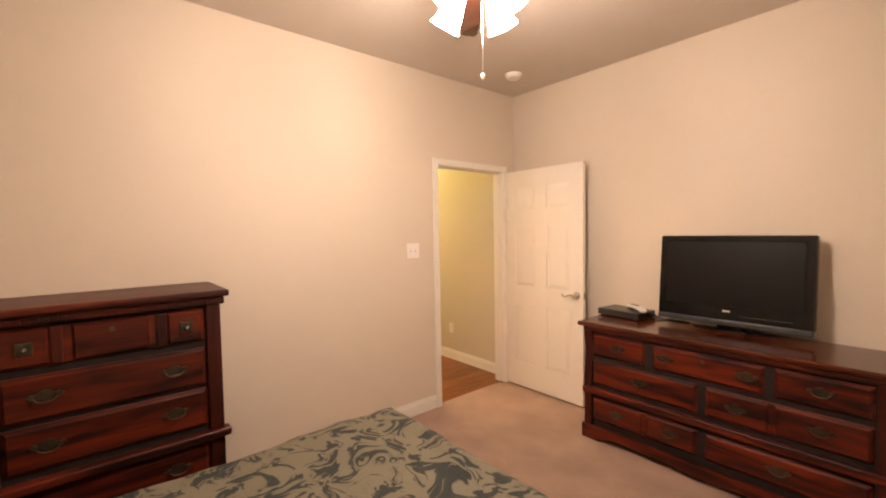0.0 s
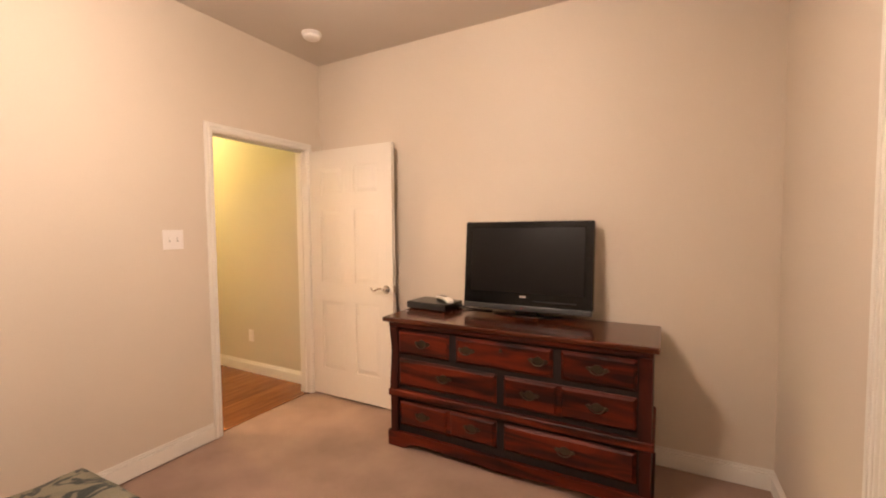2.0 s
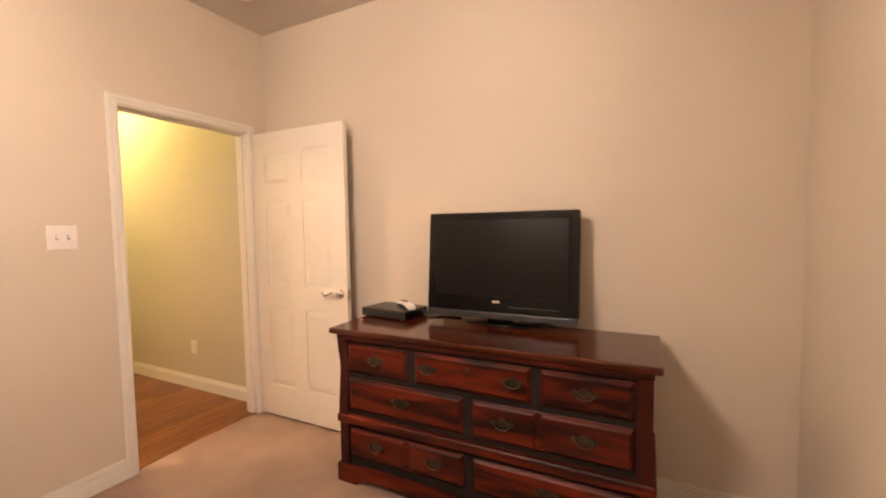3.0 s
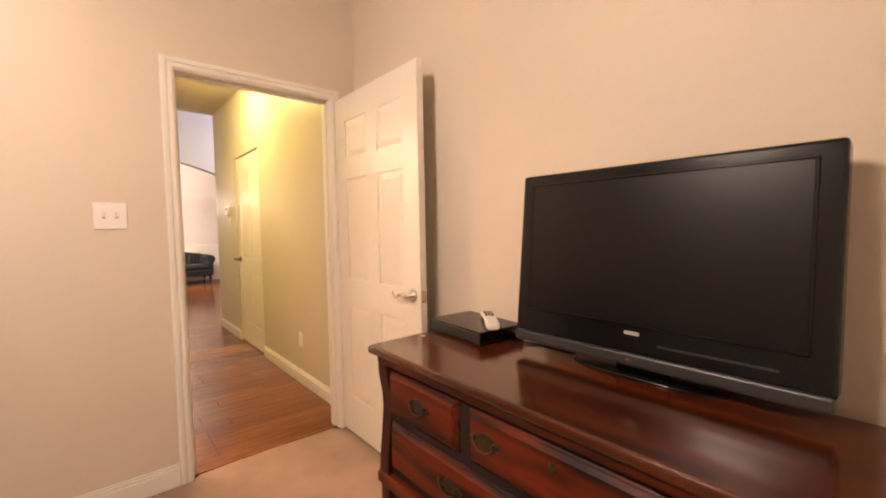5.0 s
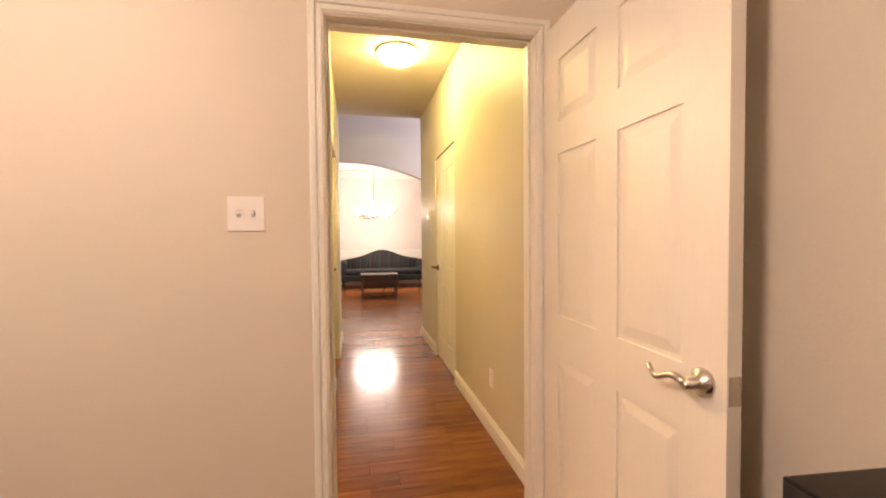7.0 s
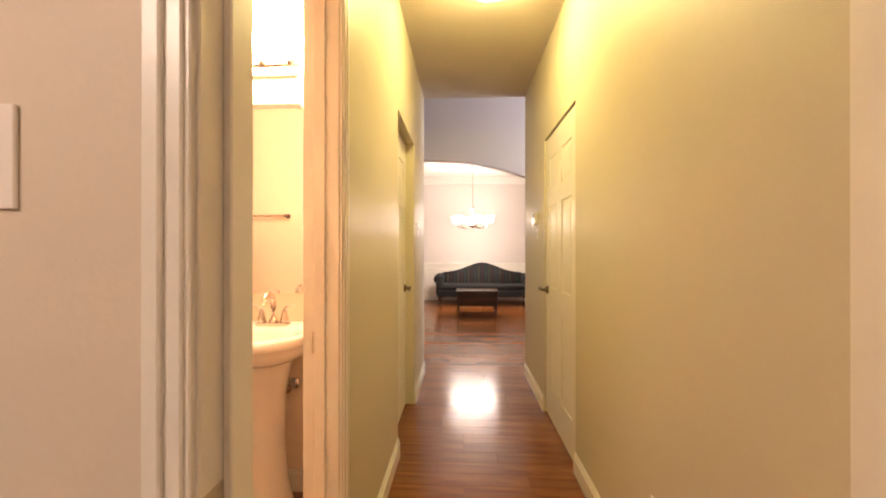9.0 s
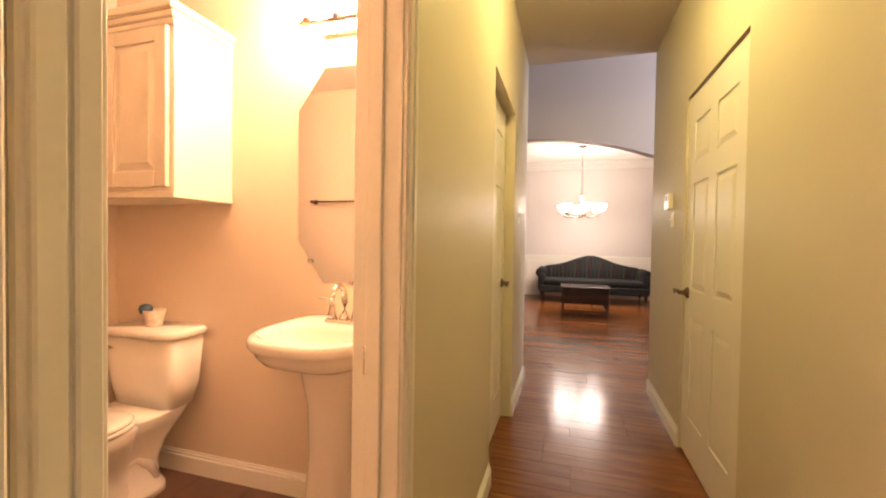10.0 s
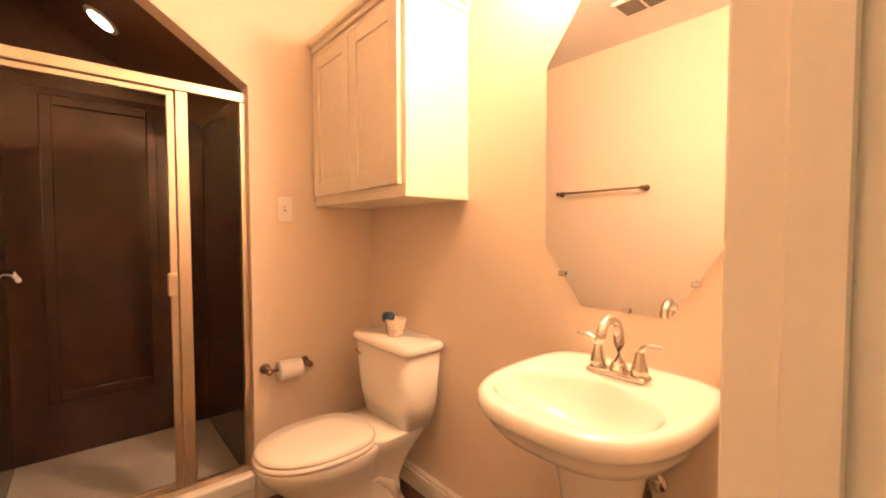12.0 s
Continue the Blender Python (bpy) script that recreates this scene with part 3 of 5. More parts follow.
# ---- bedroom things ----
def bail_handle(parent, x, y, z, axis, sign):
    """An antique brass bail pull with a shaped back plate."""
    def put(u, d, v):
        u, v = 1.05 * u, 1.05 * v
        return (x + sign * d, y + u, z + v) if axis == 0 else (x + u, y + sign * d, z + v)
    outline = [(-0.052, 0.0), (-0.040, 0.012), (-0.026, 0.008), (-0.012, 0.019), (0, 0.023), (0.012, 0.019), (0.026, 0.008), (0.040, 0.012), (0.052, 0.0),
               (0.040, -0.012), (0.026, -0.009), (0.012, -0.017), (0, -0.021), (-0.012, -0.017), (-0.026, -0.009), (-0.040, -0.012)]
    bm = bmesh.new()
    f = [bm.verts.new(put(u, 0.0035, v)) for u, v in outline]
    b = [bm.verts.new(put(u * 1.03, 0, v * 1.03)) for u, v in outline]
    bm.faces.new(f)
    for i in range(len(f)):
        bm.faces.new((f[i], f[(i + 1) % len(f)], b[(i + 1) % len(f)], b[i]))
    h = part("handle", bm, BRASS, parent, "antique brass bail handle")
    pts = [put(0.034 * math.cos(math.pi * (1 + i / 10)), 0.008 + 0.008 * math.sin(math.pi * i / 10), 0.004 - 0.026 * math.sin(math.pi * i / 10) ** 0.8 if 0 < i < 10 else 0.004) for i in range(11)]
    part("bail", tube(bmesh.new(), pts, 0.0032, 6), BRASS, parent, "", True)
    for u in (-0.034, 0.034):
        bm = bmesh.new()
        tube(bm, [put(u, 0.002, 0.004), put(u, 0.014, 0.004)], 0.0055, 8)
        part("handle_post", bm, BRASS, parent)


def drawer(parent, axis, sign, face, u0, u1, z0, z1, panels, handles, material, lock=False):
    """A drawer front with raised fields; panels: pairs of u; handles: u places."""
    bm = bmesh.new()
    d0, d1 = sorted((face - sign * 0.012, face + sign * 0.010))
    box(bm, *((d0, d1, u0, u1) if axis == 0 else (u0, u1, d0, d1)), z0, z1, 0.004, 1)
    dr = part("drawer", bm, material, parent)
    for a, b in panels:
        part("raised_panel", raised(bmesh.new(), a, b, z0 + 0.006, z1 - 0.006, face + sign * 0.0095, 0.012, 0.011, axis, sign), material, dr)
    zc = (z0 + z1) / 2
    for u in handles:
        at = face + sign * 0.0215
        bail_handle(dr, *((at, u) if axis == 0 else (u, at)), zc + 0.008, axis, sign)
    if lock:
        u = (u0 + u1) / 2
        at = face + sign * 0.021
        c = (at, u, z1 - 0.045) if axis == 0 else (u, at, z1 - 0.045)
        part("lock", lathe(bmesh.new(), [(0.011, 0), (0.010, sign * 0.004), (0.004, sign * 0.005)], 14, c, "x" if axis == 0 else "y"), BRASS, dr, "brass keyhole plate")
    return dr


dresser = thing("dresser", "low dark red mahogany dresser with brass handles", "dresser")
F = 2.815
part("carcass", one(-1.350, 0.105, F, 3.262, 0.075, 0.79), MAHOGZ, dresser)
bm = bmesh.new()
box(bm, -1.420, 0.158, 2.775, 3.268, 0.795, 0.826, 0.010, 3)
part("top", bm, MAHOGTOP, dresser, "polished red-brown wooden top")
bm = bmesh.new()
box(bm, -1.378, 0.130, 2.790, 3.264, 0.766, 0.796, 0.008, 2)
part("top_moulding", bm, MAHOG, dresser)
for x0, x1 in ((-1.372, -1.318), (0.070, 0.126)):
    outline = [(2.792, 0.766), (2.795, 0.72), (2.808, 0.65), (2.810, 0.60), (2.803, 0.52), (2.792, 0.42), (2.790, 0.365), (3.255, 0.365), (3.255, 0.766)]
    part("upper_post", prism(bmesh.new(), outline, x0, x1, 0), MAHOGZ, dresser)
    part("lower_post", one(x0, x1, 2.792, 3.255, 0.06, 0.325, 0.006), MAHOGZ, dresser)
bm = bmesh.new()
box(bm, -1.385, 0.140, 2.782, 3.258, 0.318, 0.366, 0.012, 3)
part("waist_moulding", bm, MAHOG, dresser)
# dark sheet on the solid carcass, painted shade between the drawer fronts
part("gap_shade_sheet", one(-1.318, 0.070, F - 0.002, F + 0.004, 0.08, 0.766), SHADOWGAP, dresser)
R1, R2, R3 = (0.594, 0.750), (0.394, 0.565), (0.138, 0.296)
drawer(dresser, 1, -1, F, -1.312, -0.955, *R1, [(-1.306, -0.961)], [-1.133], MAHOG)
drawer(dresser, 1, -1, F, -0.908, -0.340, *R1, [(-0.902, -0.346)], [-0.835, -0.415], MAHOG, True)
drawer(dresser, 1, -1, F, -0.298, 0.062, *R1, [(-0.292, 0.056)], [-0.118], MAHOG)
drawer(dresser, 1, -1, F, -1.312, -0.655, *R2, [(-1.306, -0.661)], [-0.985], MAHOG)
drawer(dresser, 1, -1, F, -0.612, 0.062, *R2, [(-0.606, -0.318), (-0.296, 0.056)], [-0.462, -0.118], MAHOG)
drawer(dresser, 1, -1, F, -1.312, -0.655, *R3, [(-1.306, -0.968), (-0.946, -0.661)], [-1.137, -0.803], MAHOG)
drawer(dresser, 1, -1, F, -0.612, 0.062, *R3, [(-0.606, 0.056)], [-0.275], MAHOG)
skirt = [(-1.385, 0.0), (-1.385, 0.095), (0.140, 0.095), (0.140, 0.0), (0.02, 0.0), (-0.02, 0.03), (-0.10, 0.042), (-0.45, 0.030), (-0.6225, 0.018), (-0.80, 0.030), (-1.145, 0.042), (-1.225, 0.03), (-1.265, 0.0)]
part("apron", prism(bmesh.new(), skirt, 2.780, 2.805, 1), MAHOG, dresser, "scalloped bracket base")
for x0, x1 in ((-1.385, -1.36), (0.115, 0.140)):
    part("side_base", one(x0, x1, 2.806, 3.258, 0.0, 0.095, 0.003), MAHOGZ, dresser)
part("back_base", one(-1.359, 0.114, 3.24, 3.258, 0.0, 0.074), MAHOGZ, dresser)

tv = thing("television", "black flat-screen television standing on the dresser", "television", (-0.602, 3.140, 0.826), 0)
tv.matrix_world = pose(-0.602, 3.140, 0.826, -5.5, 0, 0) @ Matrix.Diagonal((1.018, 1, 1.105, 1))
bm = bmesh.new()
box(bm, -0.402, 0.402, -0.010, 0.050, 0.062, 0.545, 0.008, 2)
part("bezel", bm, BLACKPL, tv)
part("back_cover", one(-0.36, 0.36, 0.050, 0.098, 0.11, 0.49, 0.02), MATTEPL, tv)
part("screen", one(-0.352, 0.352, -0.0135, -0.0095, 0.140, 0.508), SCREEN, tv, "dark glossy screen")
bm = bmesh.new()
for a, b, c, d in ((-0.360, 0.360, 0.508, 0.515), (-0.360, 0.360, 0.133, 0.140), (-0.360, -0.352, 0.133, 0.515), (0.352, 0.360, 0.133, 0.515)):
    box(bm, a, b, -0.016, -0.0095, c, d, 0.002, 1)
part("inner_rim", bm, BLACKPL, tv)
part("speaker_bar", one(-0.398, 0.398, -0.020, 0.030, 0.036, 0.067, 0.006), GREYPL, tv, "grey speaker strip")
part("emblem", one(-0.026, 0.014, -0.0125, -0.0095, 0.112, 0.121), LABEL, tv, "small pale maker's mark")
part("control_groove", one(0.06, 0.31, -0.0122, -0.0095, 0.093, 0.098), GREYPL, tv)
part("standby_lamp", one(-0.012, -0.004, -0.0215, -0.0195, 0.049, 0.054), REDLED, tv, "small red standby lamp")
part("foot", lathe(bmesh.new(), [(0.15, 0.002), (0.15, 0.006), (0.12, 0.012), (0.03, 0.016)], 32, (0, 0.055, 0), "z", 1.4, 0.4), BLACKPL, tv, "oval stand", True)
part("neck", one(-0.07, 0.07, 0.035, 0.075, 0.010, 0.12, 0.008), BLACKPL, tv)

cable_box = thing("set_top_box", "black set-top box on the dresser", "set-top box", (-1.258, 3.180, 0.826), -5)
part("case", one(-0.163, 0.163, -0.112, 0.108, 0.006, 0.052, 0.004), BLACKPL, cable_box)
part("front_panel", one(-0.158, 0.158, -0.115, -0.110, 0.010, 0.047, 0.001), MATTEPL, cable_box)
for fx in (-0.135, 0.135):
    for fy in (-0.09, 0.09):
        part("rubber_foot", lathe(bmesh.new(), [(0.012, 0), (0.012, 0.007)], 10, (fx, fy, 0)), MATTEPL, cable_box)
remote = thing("remote_control", "white remote lying on the black set-top box", "remote control", (-1.185, 3.185, 0.8785), -40)
bm = bmesh.new()
rings = []
for i in range(15):
    u = i / 14
    x = -0.115 + 0.23 * u
    w = 0.027 - 0.004 * math.sin(math.pi * u) if 0 < i < 14 else 0.021
    h = 0.006 + 0.012 * math.sin(math.pi * u)
    t = 0.016 if 0 < i < 14 else 0.010
    rings.append([(x, w * c, h + t * k) for c, k in ((-1, 0.1), (-1, 0.75), (-0.8, 1), (0.8, 1), (1, 0.75), (1, 0.1), (0.7, -0.35), (-0.7, -0.35))])
vs = [[bm.verts.new(p) for p in r] for r in rings]
for a, b in zip(vs, vs[1:]):
    for k in range(8):
        bm.faces.new((a[k], a[(k + 1) % 8], b[(k + 1) % 8], b[k]))
bm.faces.new(vs[0])
bm.faces.new(vs[-1])
part("body", bm, PAPER, remote, "pale arched remote body")
for i in range(7):
    for j in range(3):
        u = 0.12 + i * 0.075
        h = 0.006 + 0.012 * math.sin(math.pi * u) + 0.0155
        x = -0.115 + 0.23 * u
        part("button", one(x - 0.006, x + 0.006, -0.0175 + j * 0.0125, -0.0085 + j * 0.0125, h - 0.002, h + 0.002, 0.001), BLACKBTN, remote)
cable = thing("cable", "black cables running behind the television", "cable")
part("cord", tube(bmesh.new(), [(-1.112, 3.22, 0.855), (-1.09, 3.23, 0.848), (-1.06, 3.24, 0.836), (-0.98, 3.25, 0.830), (-0.85, 3.25, 0.830)], 0.004, 8), MATTEPL, cable, "", True)
part("cord", tube(bmesh.new(), [(-1.112, 3.20, 0.868), (-1.085, 3.215, 0.862), (-1.05, 3.225, 0.842), (-0.97, 3.235, 0.830), (-0.85, 3.235, 0.830)], 0.0035, 8), MATTEPL, cable, "", True)
crumb = thing("scrap", "pale paper scrap on the dresser top", "scrap", (-1.37, 3.0, 0.826), 30)
part("scrap_sheet", one(-0.009, 0.009, -0.005, 0.005, 0, 0.002, 0.0005), PAPER, crumb)

chest = thing("chest_of_drawers", "tall dark mahogany chest with brass handles", "chest of drawers")
C = -2.025
CY0, CY1 = -0.215, 0.607
part("carcass", one(-2.428, C, CY0, CY1, 0.08, 1.17), MAHOGZ, chest)
bm = bmesh.new()
box(bm, -2.434, C + 0.055, CY0 - 0.036, CY1 + 0.036, 1.190, 1.222, 0.010, 3)
part("top", bm, MAHOGY, chest, "moulded wooden top")
part("cornice", one(-2.430, C + 0.032, CY0 - 0.018, CY1 + 0.018, 1.152, 1.191, 0.008), MAHOGY, chest)
n_d = 30
for i in range(n_d):
    y = CY0 + 0.03 + (CY1 - CY0 - 0.06) * i / (n_d - 1)
    part("dentil", one(C + 0.028, C + 0.040, y - 0.008, y + 0.008, 1.160, 1.178), MAHOGY, chest)
# dark sheet over the chest front, painted shade round its drawers
part("gap_shade_sheet", one(C - 0.004, C + 0.002, CY0 + 0.06, CY1 - 0.06, 0.1, 1.15), SHADOWGAP, chest)
for y0, y1 in ((CY0, CY0 + 0.062), (CY1 - 0.062, CY1)):
    part("post", one(C - 0.02, C + 0.022, y0, y1, 0.06, 1.152, 0.006), MAHOGZ, chest)
part("moulding", one(C - 0.02, C + 0.048, CY0 - 0.026, CY1 + 0.026, 0.505, 0.545, 0.012, 3), MAHOGY, chest)
ya, yb = CY0 + 0.068, CY1 - 0.068
yc = (ya + yb) / 2
top_dr = drawer(chest, 0, 1, C, ya, yb, 0.982, 1.142, [(ya + 0.006, ya + 0.150), (ya + 0.215, yb - 0.215), (yb - 0.150, yb - 0.006)], [], MAHOGY, True)
for y in (ya + 0.078, yb - 0.078):
    bm = bmesh.new()
    box(bm, C + 0.021, C + 0.030, y - 0.026, y + 0.026, 1.036, 1.088, 0.004, 1)
    kn = part("knob_plate", bm, BRASS, top_dr, "square brass knob plate")
    part("knob", lathe(bmesh.new(), [(0.008, 0), (0.007, 0.010), (0.014, 0.018), (0.010, 0.024), (0, 0.026)], 14, (C + 0.029, y, 1.062), "x"), BRASS, top_dr, "", True)
for y in (ya + 0.170, yb - 0.170):
    part("flute", one(C + 0.009, C + 0.020, y - 0.018, y + 0.018, 0.987, 1.137, 0.004), MAHOGZ, top_dr)
drawer(chest, 0, 1, C, ya, yb, 0.772, 0.952, [(ya + 0.006, yb - 0.006)], [ya + 0.13, yb - 0.13], MAHOGY)
drawer(chest, 0, 1, C, ya, yb, 0.575, 0.755, [(ya + 0.006, yb - 0.006)], [ya + 0.13, yb - 0.13], MAHOGY)
drawer(chest, 0, 1, C, ya, yb, 0.315, 0.49, [(ya + 0.006, yb - 0.006)], [ya + 0.13, yb - 0.13], MAHOGY)
drawer(chest, 0, 1, C, ya, yb, 0.120, 0.280, [(ya + 0.006, yb - 0.006)], [ya + 0.13, yb - 0.13], MAHOGY)
part("base", one(-2.43, C + 0.036, CY0 - 0.016, CY1 + 0.016, 0.0, 0.105, 0.008), MAHOGY, chest)

bed = thing("bed", "made bed under a sage green damask comforter", "bed")
BX0, BX1, BY0, BY1, BT = -1.562, -0.06, YS + 0.02, 1.285, 0.612
part("base", one(BX0 + 0.06, BX1 - 0.06, BY0, BY1 - 0.07, 0.02, 0.30), MATTEPL, bed, "dark bed base")
part("mattress", one(BX0 + 0.04, BX1 - 0.04, BY0, BY1 - 0.05, 0.30, 0.56, 0.05, 3), TISSUE, bed)
bm = bmesh.new()
NX, NY = 64, 96
grid = []
for j in range(NY + 1):
    row = []
    for i in range(NX + 1):
        u, w = i / NX, j / NY
        drop = 0.34
        su = -drop + u * (BX1 - BX0 + 2 * drop)
        sv = w * (BY1 - BY0 + drop)
        def fold(s, size):
            if s < 0:
                return 0.0, -s
            if s > size:
                return size, s - size
            return s, 0.0
        x, dx = fold(su, BX1 - BX0)
        y, dy = fold(sv, BY1 - BY0)
        q = noise.noise(Vector((x * 3.5, y * 3.5, 1.3)))
        ex, ey = min(x, BX1 - BX0 - x), BY1 - BY0 - y
        edge = min(ex, ey)
        puff = noise.noise(Vector((x * 9, y * 9, 4.1)))
        z = BT + 0.012 * q + 0.007 * puff - (0.022 * (1 - edge / 0.06) ** 2 if edge < 0.06 else 0)
        hang = dx + dy
        wob = 0.018 * noise.noise(Vector((x * 7, y * 7, hang * 3))) * min(1, hang * 8)
        px = BX0 + x + (math.copysign(min(hang, 0.08) * 0.35 + wob, su) if dx > 0 else 0)
        py = BY0 + y + ((min(hang, 0.08) * 0.35 + wob) if dy > 0 else 0)
        row.append(bm.verts.new((px, py, max(z - hang, 0.03))))
    grid.append(row)
for j in range(NY):
    for i in range(NX):
        bm.faces.new((grid[j][i], grid[j][i + 1], grid[j + 1][i + 1], grid[j + 1][i]))
cf = part("comforter", bm, COMFORT, bed, "sage comforter with dark green scrolls", True)
cf.modifiers.new("thick", "SOLIDIFY").thickness = 0.012

fan = thing("ceiling_fan", "dark wood ceiling fan with lit glass shades", "ceiling fan", (-0.907, 1.298, ZC - 0.005))
part("canopy", lathe(bmesh.new(), [(0.075, 0.005), (0.072, -0.03), (0.03, -0.06)], 28), BRONZE, fan, "", True)
part("downrod", lathe(bmesh.new(), [(0.012, -0.05), (0.012, -0.17)], 14), BRONZE, fan)
part("motor", lathe(bmesh.new(), [(0.04, -0.16), (0.12, -0.175), (0.135, -0.21), (0.13, -0.26), (0.07, -0.29), (0.05, -0.31)], 32), BRONZE, fan, "", True)
part("light_hub", lathe(bmesh.new(), [(0.05, -0.31), (0.065, -0.33), (0.06, -0.36), (0.02, -0.385), (0.0, -0.39)], 28), BRONZE, fan, "", True)
FANROT = 141
for k in range(5):
    a = radians(FANROT + 72 * k)
    rot = Matrix.Rotation(a, 4, "Z")
    bm = one(0.11, 0.23, -0.02, 0.02, -0.252, -0.244, 0.003)
    bmesh.ops.transform(bm, matrix=rot, verts=bm.verts)
    part("blade_arm", bm, BRONZE, fan)
    bm = bmesh.new()
    outline = [(0.20, -0.055), (0.45, -0.067), (0.60, -0.066), (0.645, -0.05), (0.655, 0.0), (0.645, 0.05), (0.60, 0.066), (0.45, 0.067), (0.20, 0.055)]
    prism(bm, outline, -0.004, 0.004, 2)
    bmesh.ops.transform(bm, matrix=rot @ Matrix.Translation((0, 0, -0.24)) @ Matrix.Rotation(radians(11), 4, "X"), verts=bm.verts)
    part("blade", bm, FANWOOD, fan)
for k in range(4):
    a = radians(8 + 90 * k)
    tip = Matrix.Rotation(a, 4, "Z") @ Matrix.Translation((0.075, 0, -0.345)) @ Matrix.Rotation(radians(-38), 4, "Y")
    bm = lathe(bmesh.new(), [(0.016, 0.03), (0.018, -0.02), (0.022, -0.035)], 16)
    bmesh.ops.transform(bm, matrix=tip, verts=bm.verts)
    part("lamp_socket", bm, BRONZE, fan)
    bm = lathe(bmesh.new(), [(0.024, -0.035), (0.036, -0.055), (0.046, -0.09), (0.052, -0.125), (0.064, -0.150), (0.055, -0.152), (0.0, -0.150)], 24)
    bmesh.ops.transform(bm, matrix=tip, verts=bm.verts)
    part("shade", bm, SHADE_FAN, fan, "lit white bell glass shade", True)
part("pull_chain", tube(bmesh.new(), [(0.012, 0.010, -0.37), (0.012, 0.010, -0.55), (0.012, 0.010, -0.69)], 0.0022, 6), NICKEL, fan)
part("pull_knob", lathe(bmesh.new(), [(0.0, -0.685), (0.007, -0.692), (0.008, -0.702), (0.004, -0.712), (0, -0.715)], 12, (0.012, 0.010, 0)), TRIM, fan, "", True)

# ---- hall things ----
lamp = thing("ceiling_light", "lit frosted dome light on the hall ceiling", "ceiling light", (-4.27, 2.80, 2.74))
part("pan", lathe(bmesh.new(), [(0.165, 0), (0.165, -0.018), (0.15, -0.024)], 36), NICKEL, lamp, "", True)
part("dome", lathe(bmesh.new(), [(0.158, -0.022), (0.150, -0.050), (0.115, -0.085), (0.06, -0.106), (0.012, -0.112)], 36), SHADE_HALL, lamp, "lit frosted glass dome", True)
part("finial", lathe(bmesh.new(), [(0.012, -0.110), (0.014, -0.118), (0.008, -0.13), (0, -0.132)], 14), NICKEL, lamp, "", True)

# ---- bathroom things ----
cab = thing("wall_cabinet", "cream painted two-door wall cabinet over the toilet", "cabinet")
KX, KY0, KY1, KZ0, KZ1 = -3.762, BS + 0.002, 1.042, 1.380, 2.130
part("body", one(BW + 0.001, KX, KY0, KY1, KZ0, KZ1, 0.002, 1), CABP, cab)
part("bottom_rail", one(BW + 0.001, KX + 0.006, KY0, KY1 + 0.004, KZ0 - 0.010, KZ0 + 0.016, 0.002, 1), CABP, cab)
bm = bmesh.new()
for d, lo, hi in ((0.008, 2.085, 2.110), (0.018, 2.110, 2.138), (0.034, 2.138, 2.172)):
    box(bm, BW + 0.001, KX + d, KY0, KY1 + d * 0.6, lo, hi, 0.004, 1)
part("crown", bm, CABP, cab)
half = (KY0 + KY1) / 2
for a, b in ((KY0 + 0.022, half - 0.002), (half + 0.002, KY1 - 0.024)):
    dr = part("door", one(KX, KX + 0.012, a, b, KZ0 + 0.035, 2.075, 0.002, 1), CABP, cab)
    bm = bmesh.new()
    for u0, u1, v0, v1 in ((a, a + 0.06, KZ0 + 0.035, 2.075), (b - 0.06, b, KZ0 + 0.035, 2.075), (a + 0.06, b - 0.06, KZ0 + 0.035, KZ0 + 0.10), (a + 0.06, b - 0.06, 2.015, 2.075)):
        box(bm, KX + 0.011, KX + 0.020, u0, u1, v0, v1, 0.002, 1)
    part("door_frame", bm, CABP, dr)
    part("panel", raised(bmesh.new(), a + 0.068, b - 0.068, KZ0 + 0.108, 2.007, KX + 0.0125, 0.006, 0.03, 0, 1), CABP, dr)


def superring(cx, cy, rx, ry, z, n=40, p=2.4):
    out = []
    for i in range(n):
        a = 2 * math.pi * i / n
        c, s = math.cos(a), math.sin(a)
        out.append((cx + rx * math.copysign(abs(c) ** (2 / p), c), cy + ry * math.copysign(abs(s) ** (2 / p), s), z))
    return out


def loft(bm, rings, cap=(True, True)):
    vs = [[bm.verts.new(p) for p in r] for r in rings]
    n = len(vs[0])
    for a, b in zip(vs, vs[1:]):
        for i in range(n):
            bm.faces.new((a[i], a[(i + 1) % n], b[(i + 1) % n], b[i]))
    if cap[0]:
        bm.faces.new(vs[0])
    if cap[1]:
        bm.faces.new(vs[-1])
    return bm


def egg(cx, cy, back, front, w, z, n=40):
    """A seat outline: flat towards -x, long and round towards +x."""
    out = []
    for i in range(n):
        a = 2 * math.pi * i / n
        c, s = math.cos(a), math.sin(a)
        x = front * c if c > 0 else back * math.copysign(abs(c) ** 0.6, c)
        out.append((cx + x, cy + w * math.copysign(abs(s) ** 0.9, s), z))
    return out


toilet = thing("toilet", "white two-piece toilet with closed lid", "toilet")
TC = 0.695
bm = loft(bmesh.new(), [superring(-3.955, TC, 0.080, 0.175, 0.40, 40, 6), superring(-3.955, TC, 0.092, 0.200, 0.50, 40, 7), superring(-3.953, TC, 0.102, 0.218, 0.735, 40, 8)])
part("tank", bm, PORC, toilet, "", True)
bm = loft(bmesh.new(), [superring(-3.950, TC, 0.108, 0.226, 0.733, 40, 7), superring(-3.950, TC, 0.114, 0.233, 0.742, 40, 7), superring(-3.950, TC, 0.114, 0.233, 0.760, 40, 7), superring(-3.950, TC, 0.104, 0.222, 0.771, 40, 7)])
part("tank_lid", bm, PORC, toilet, "", True)
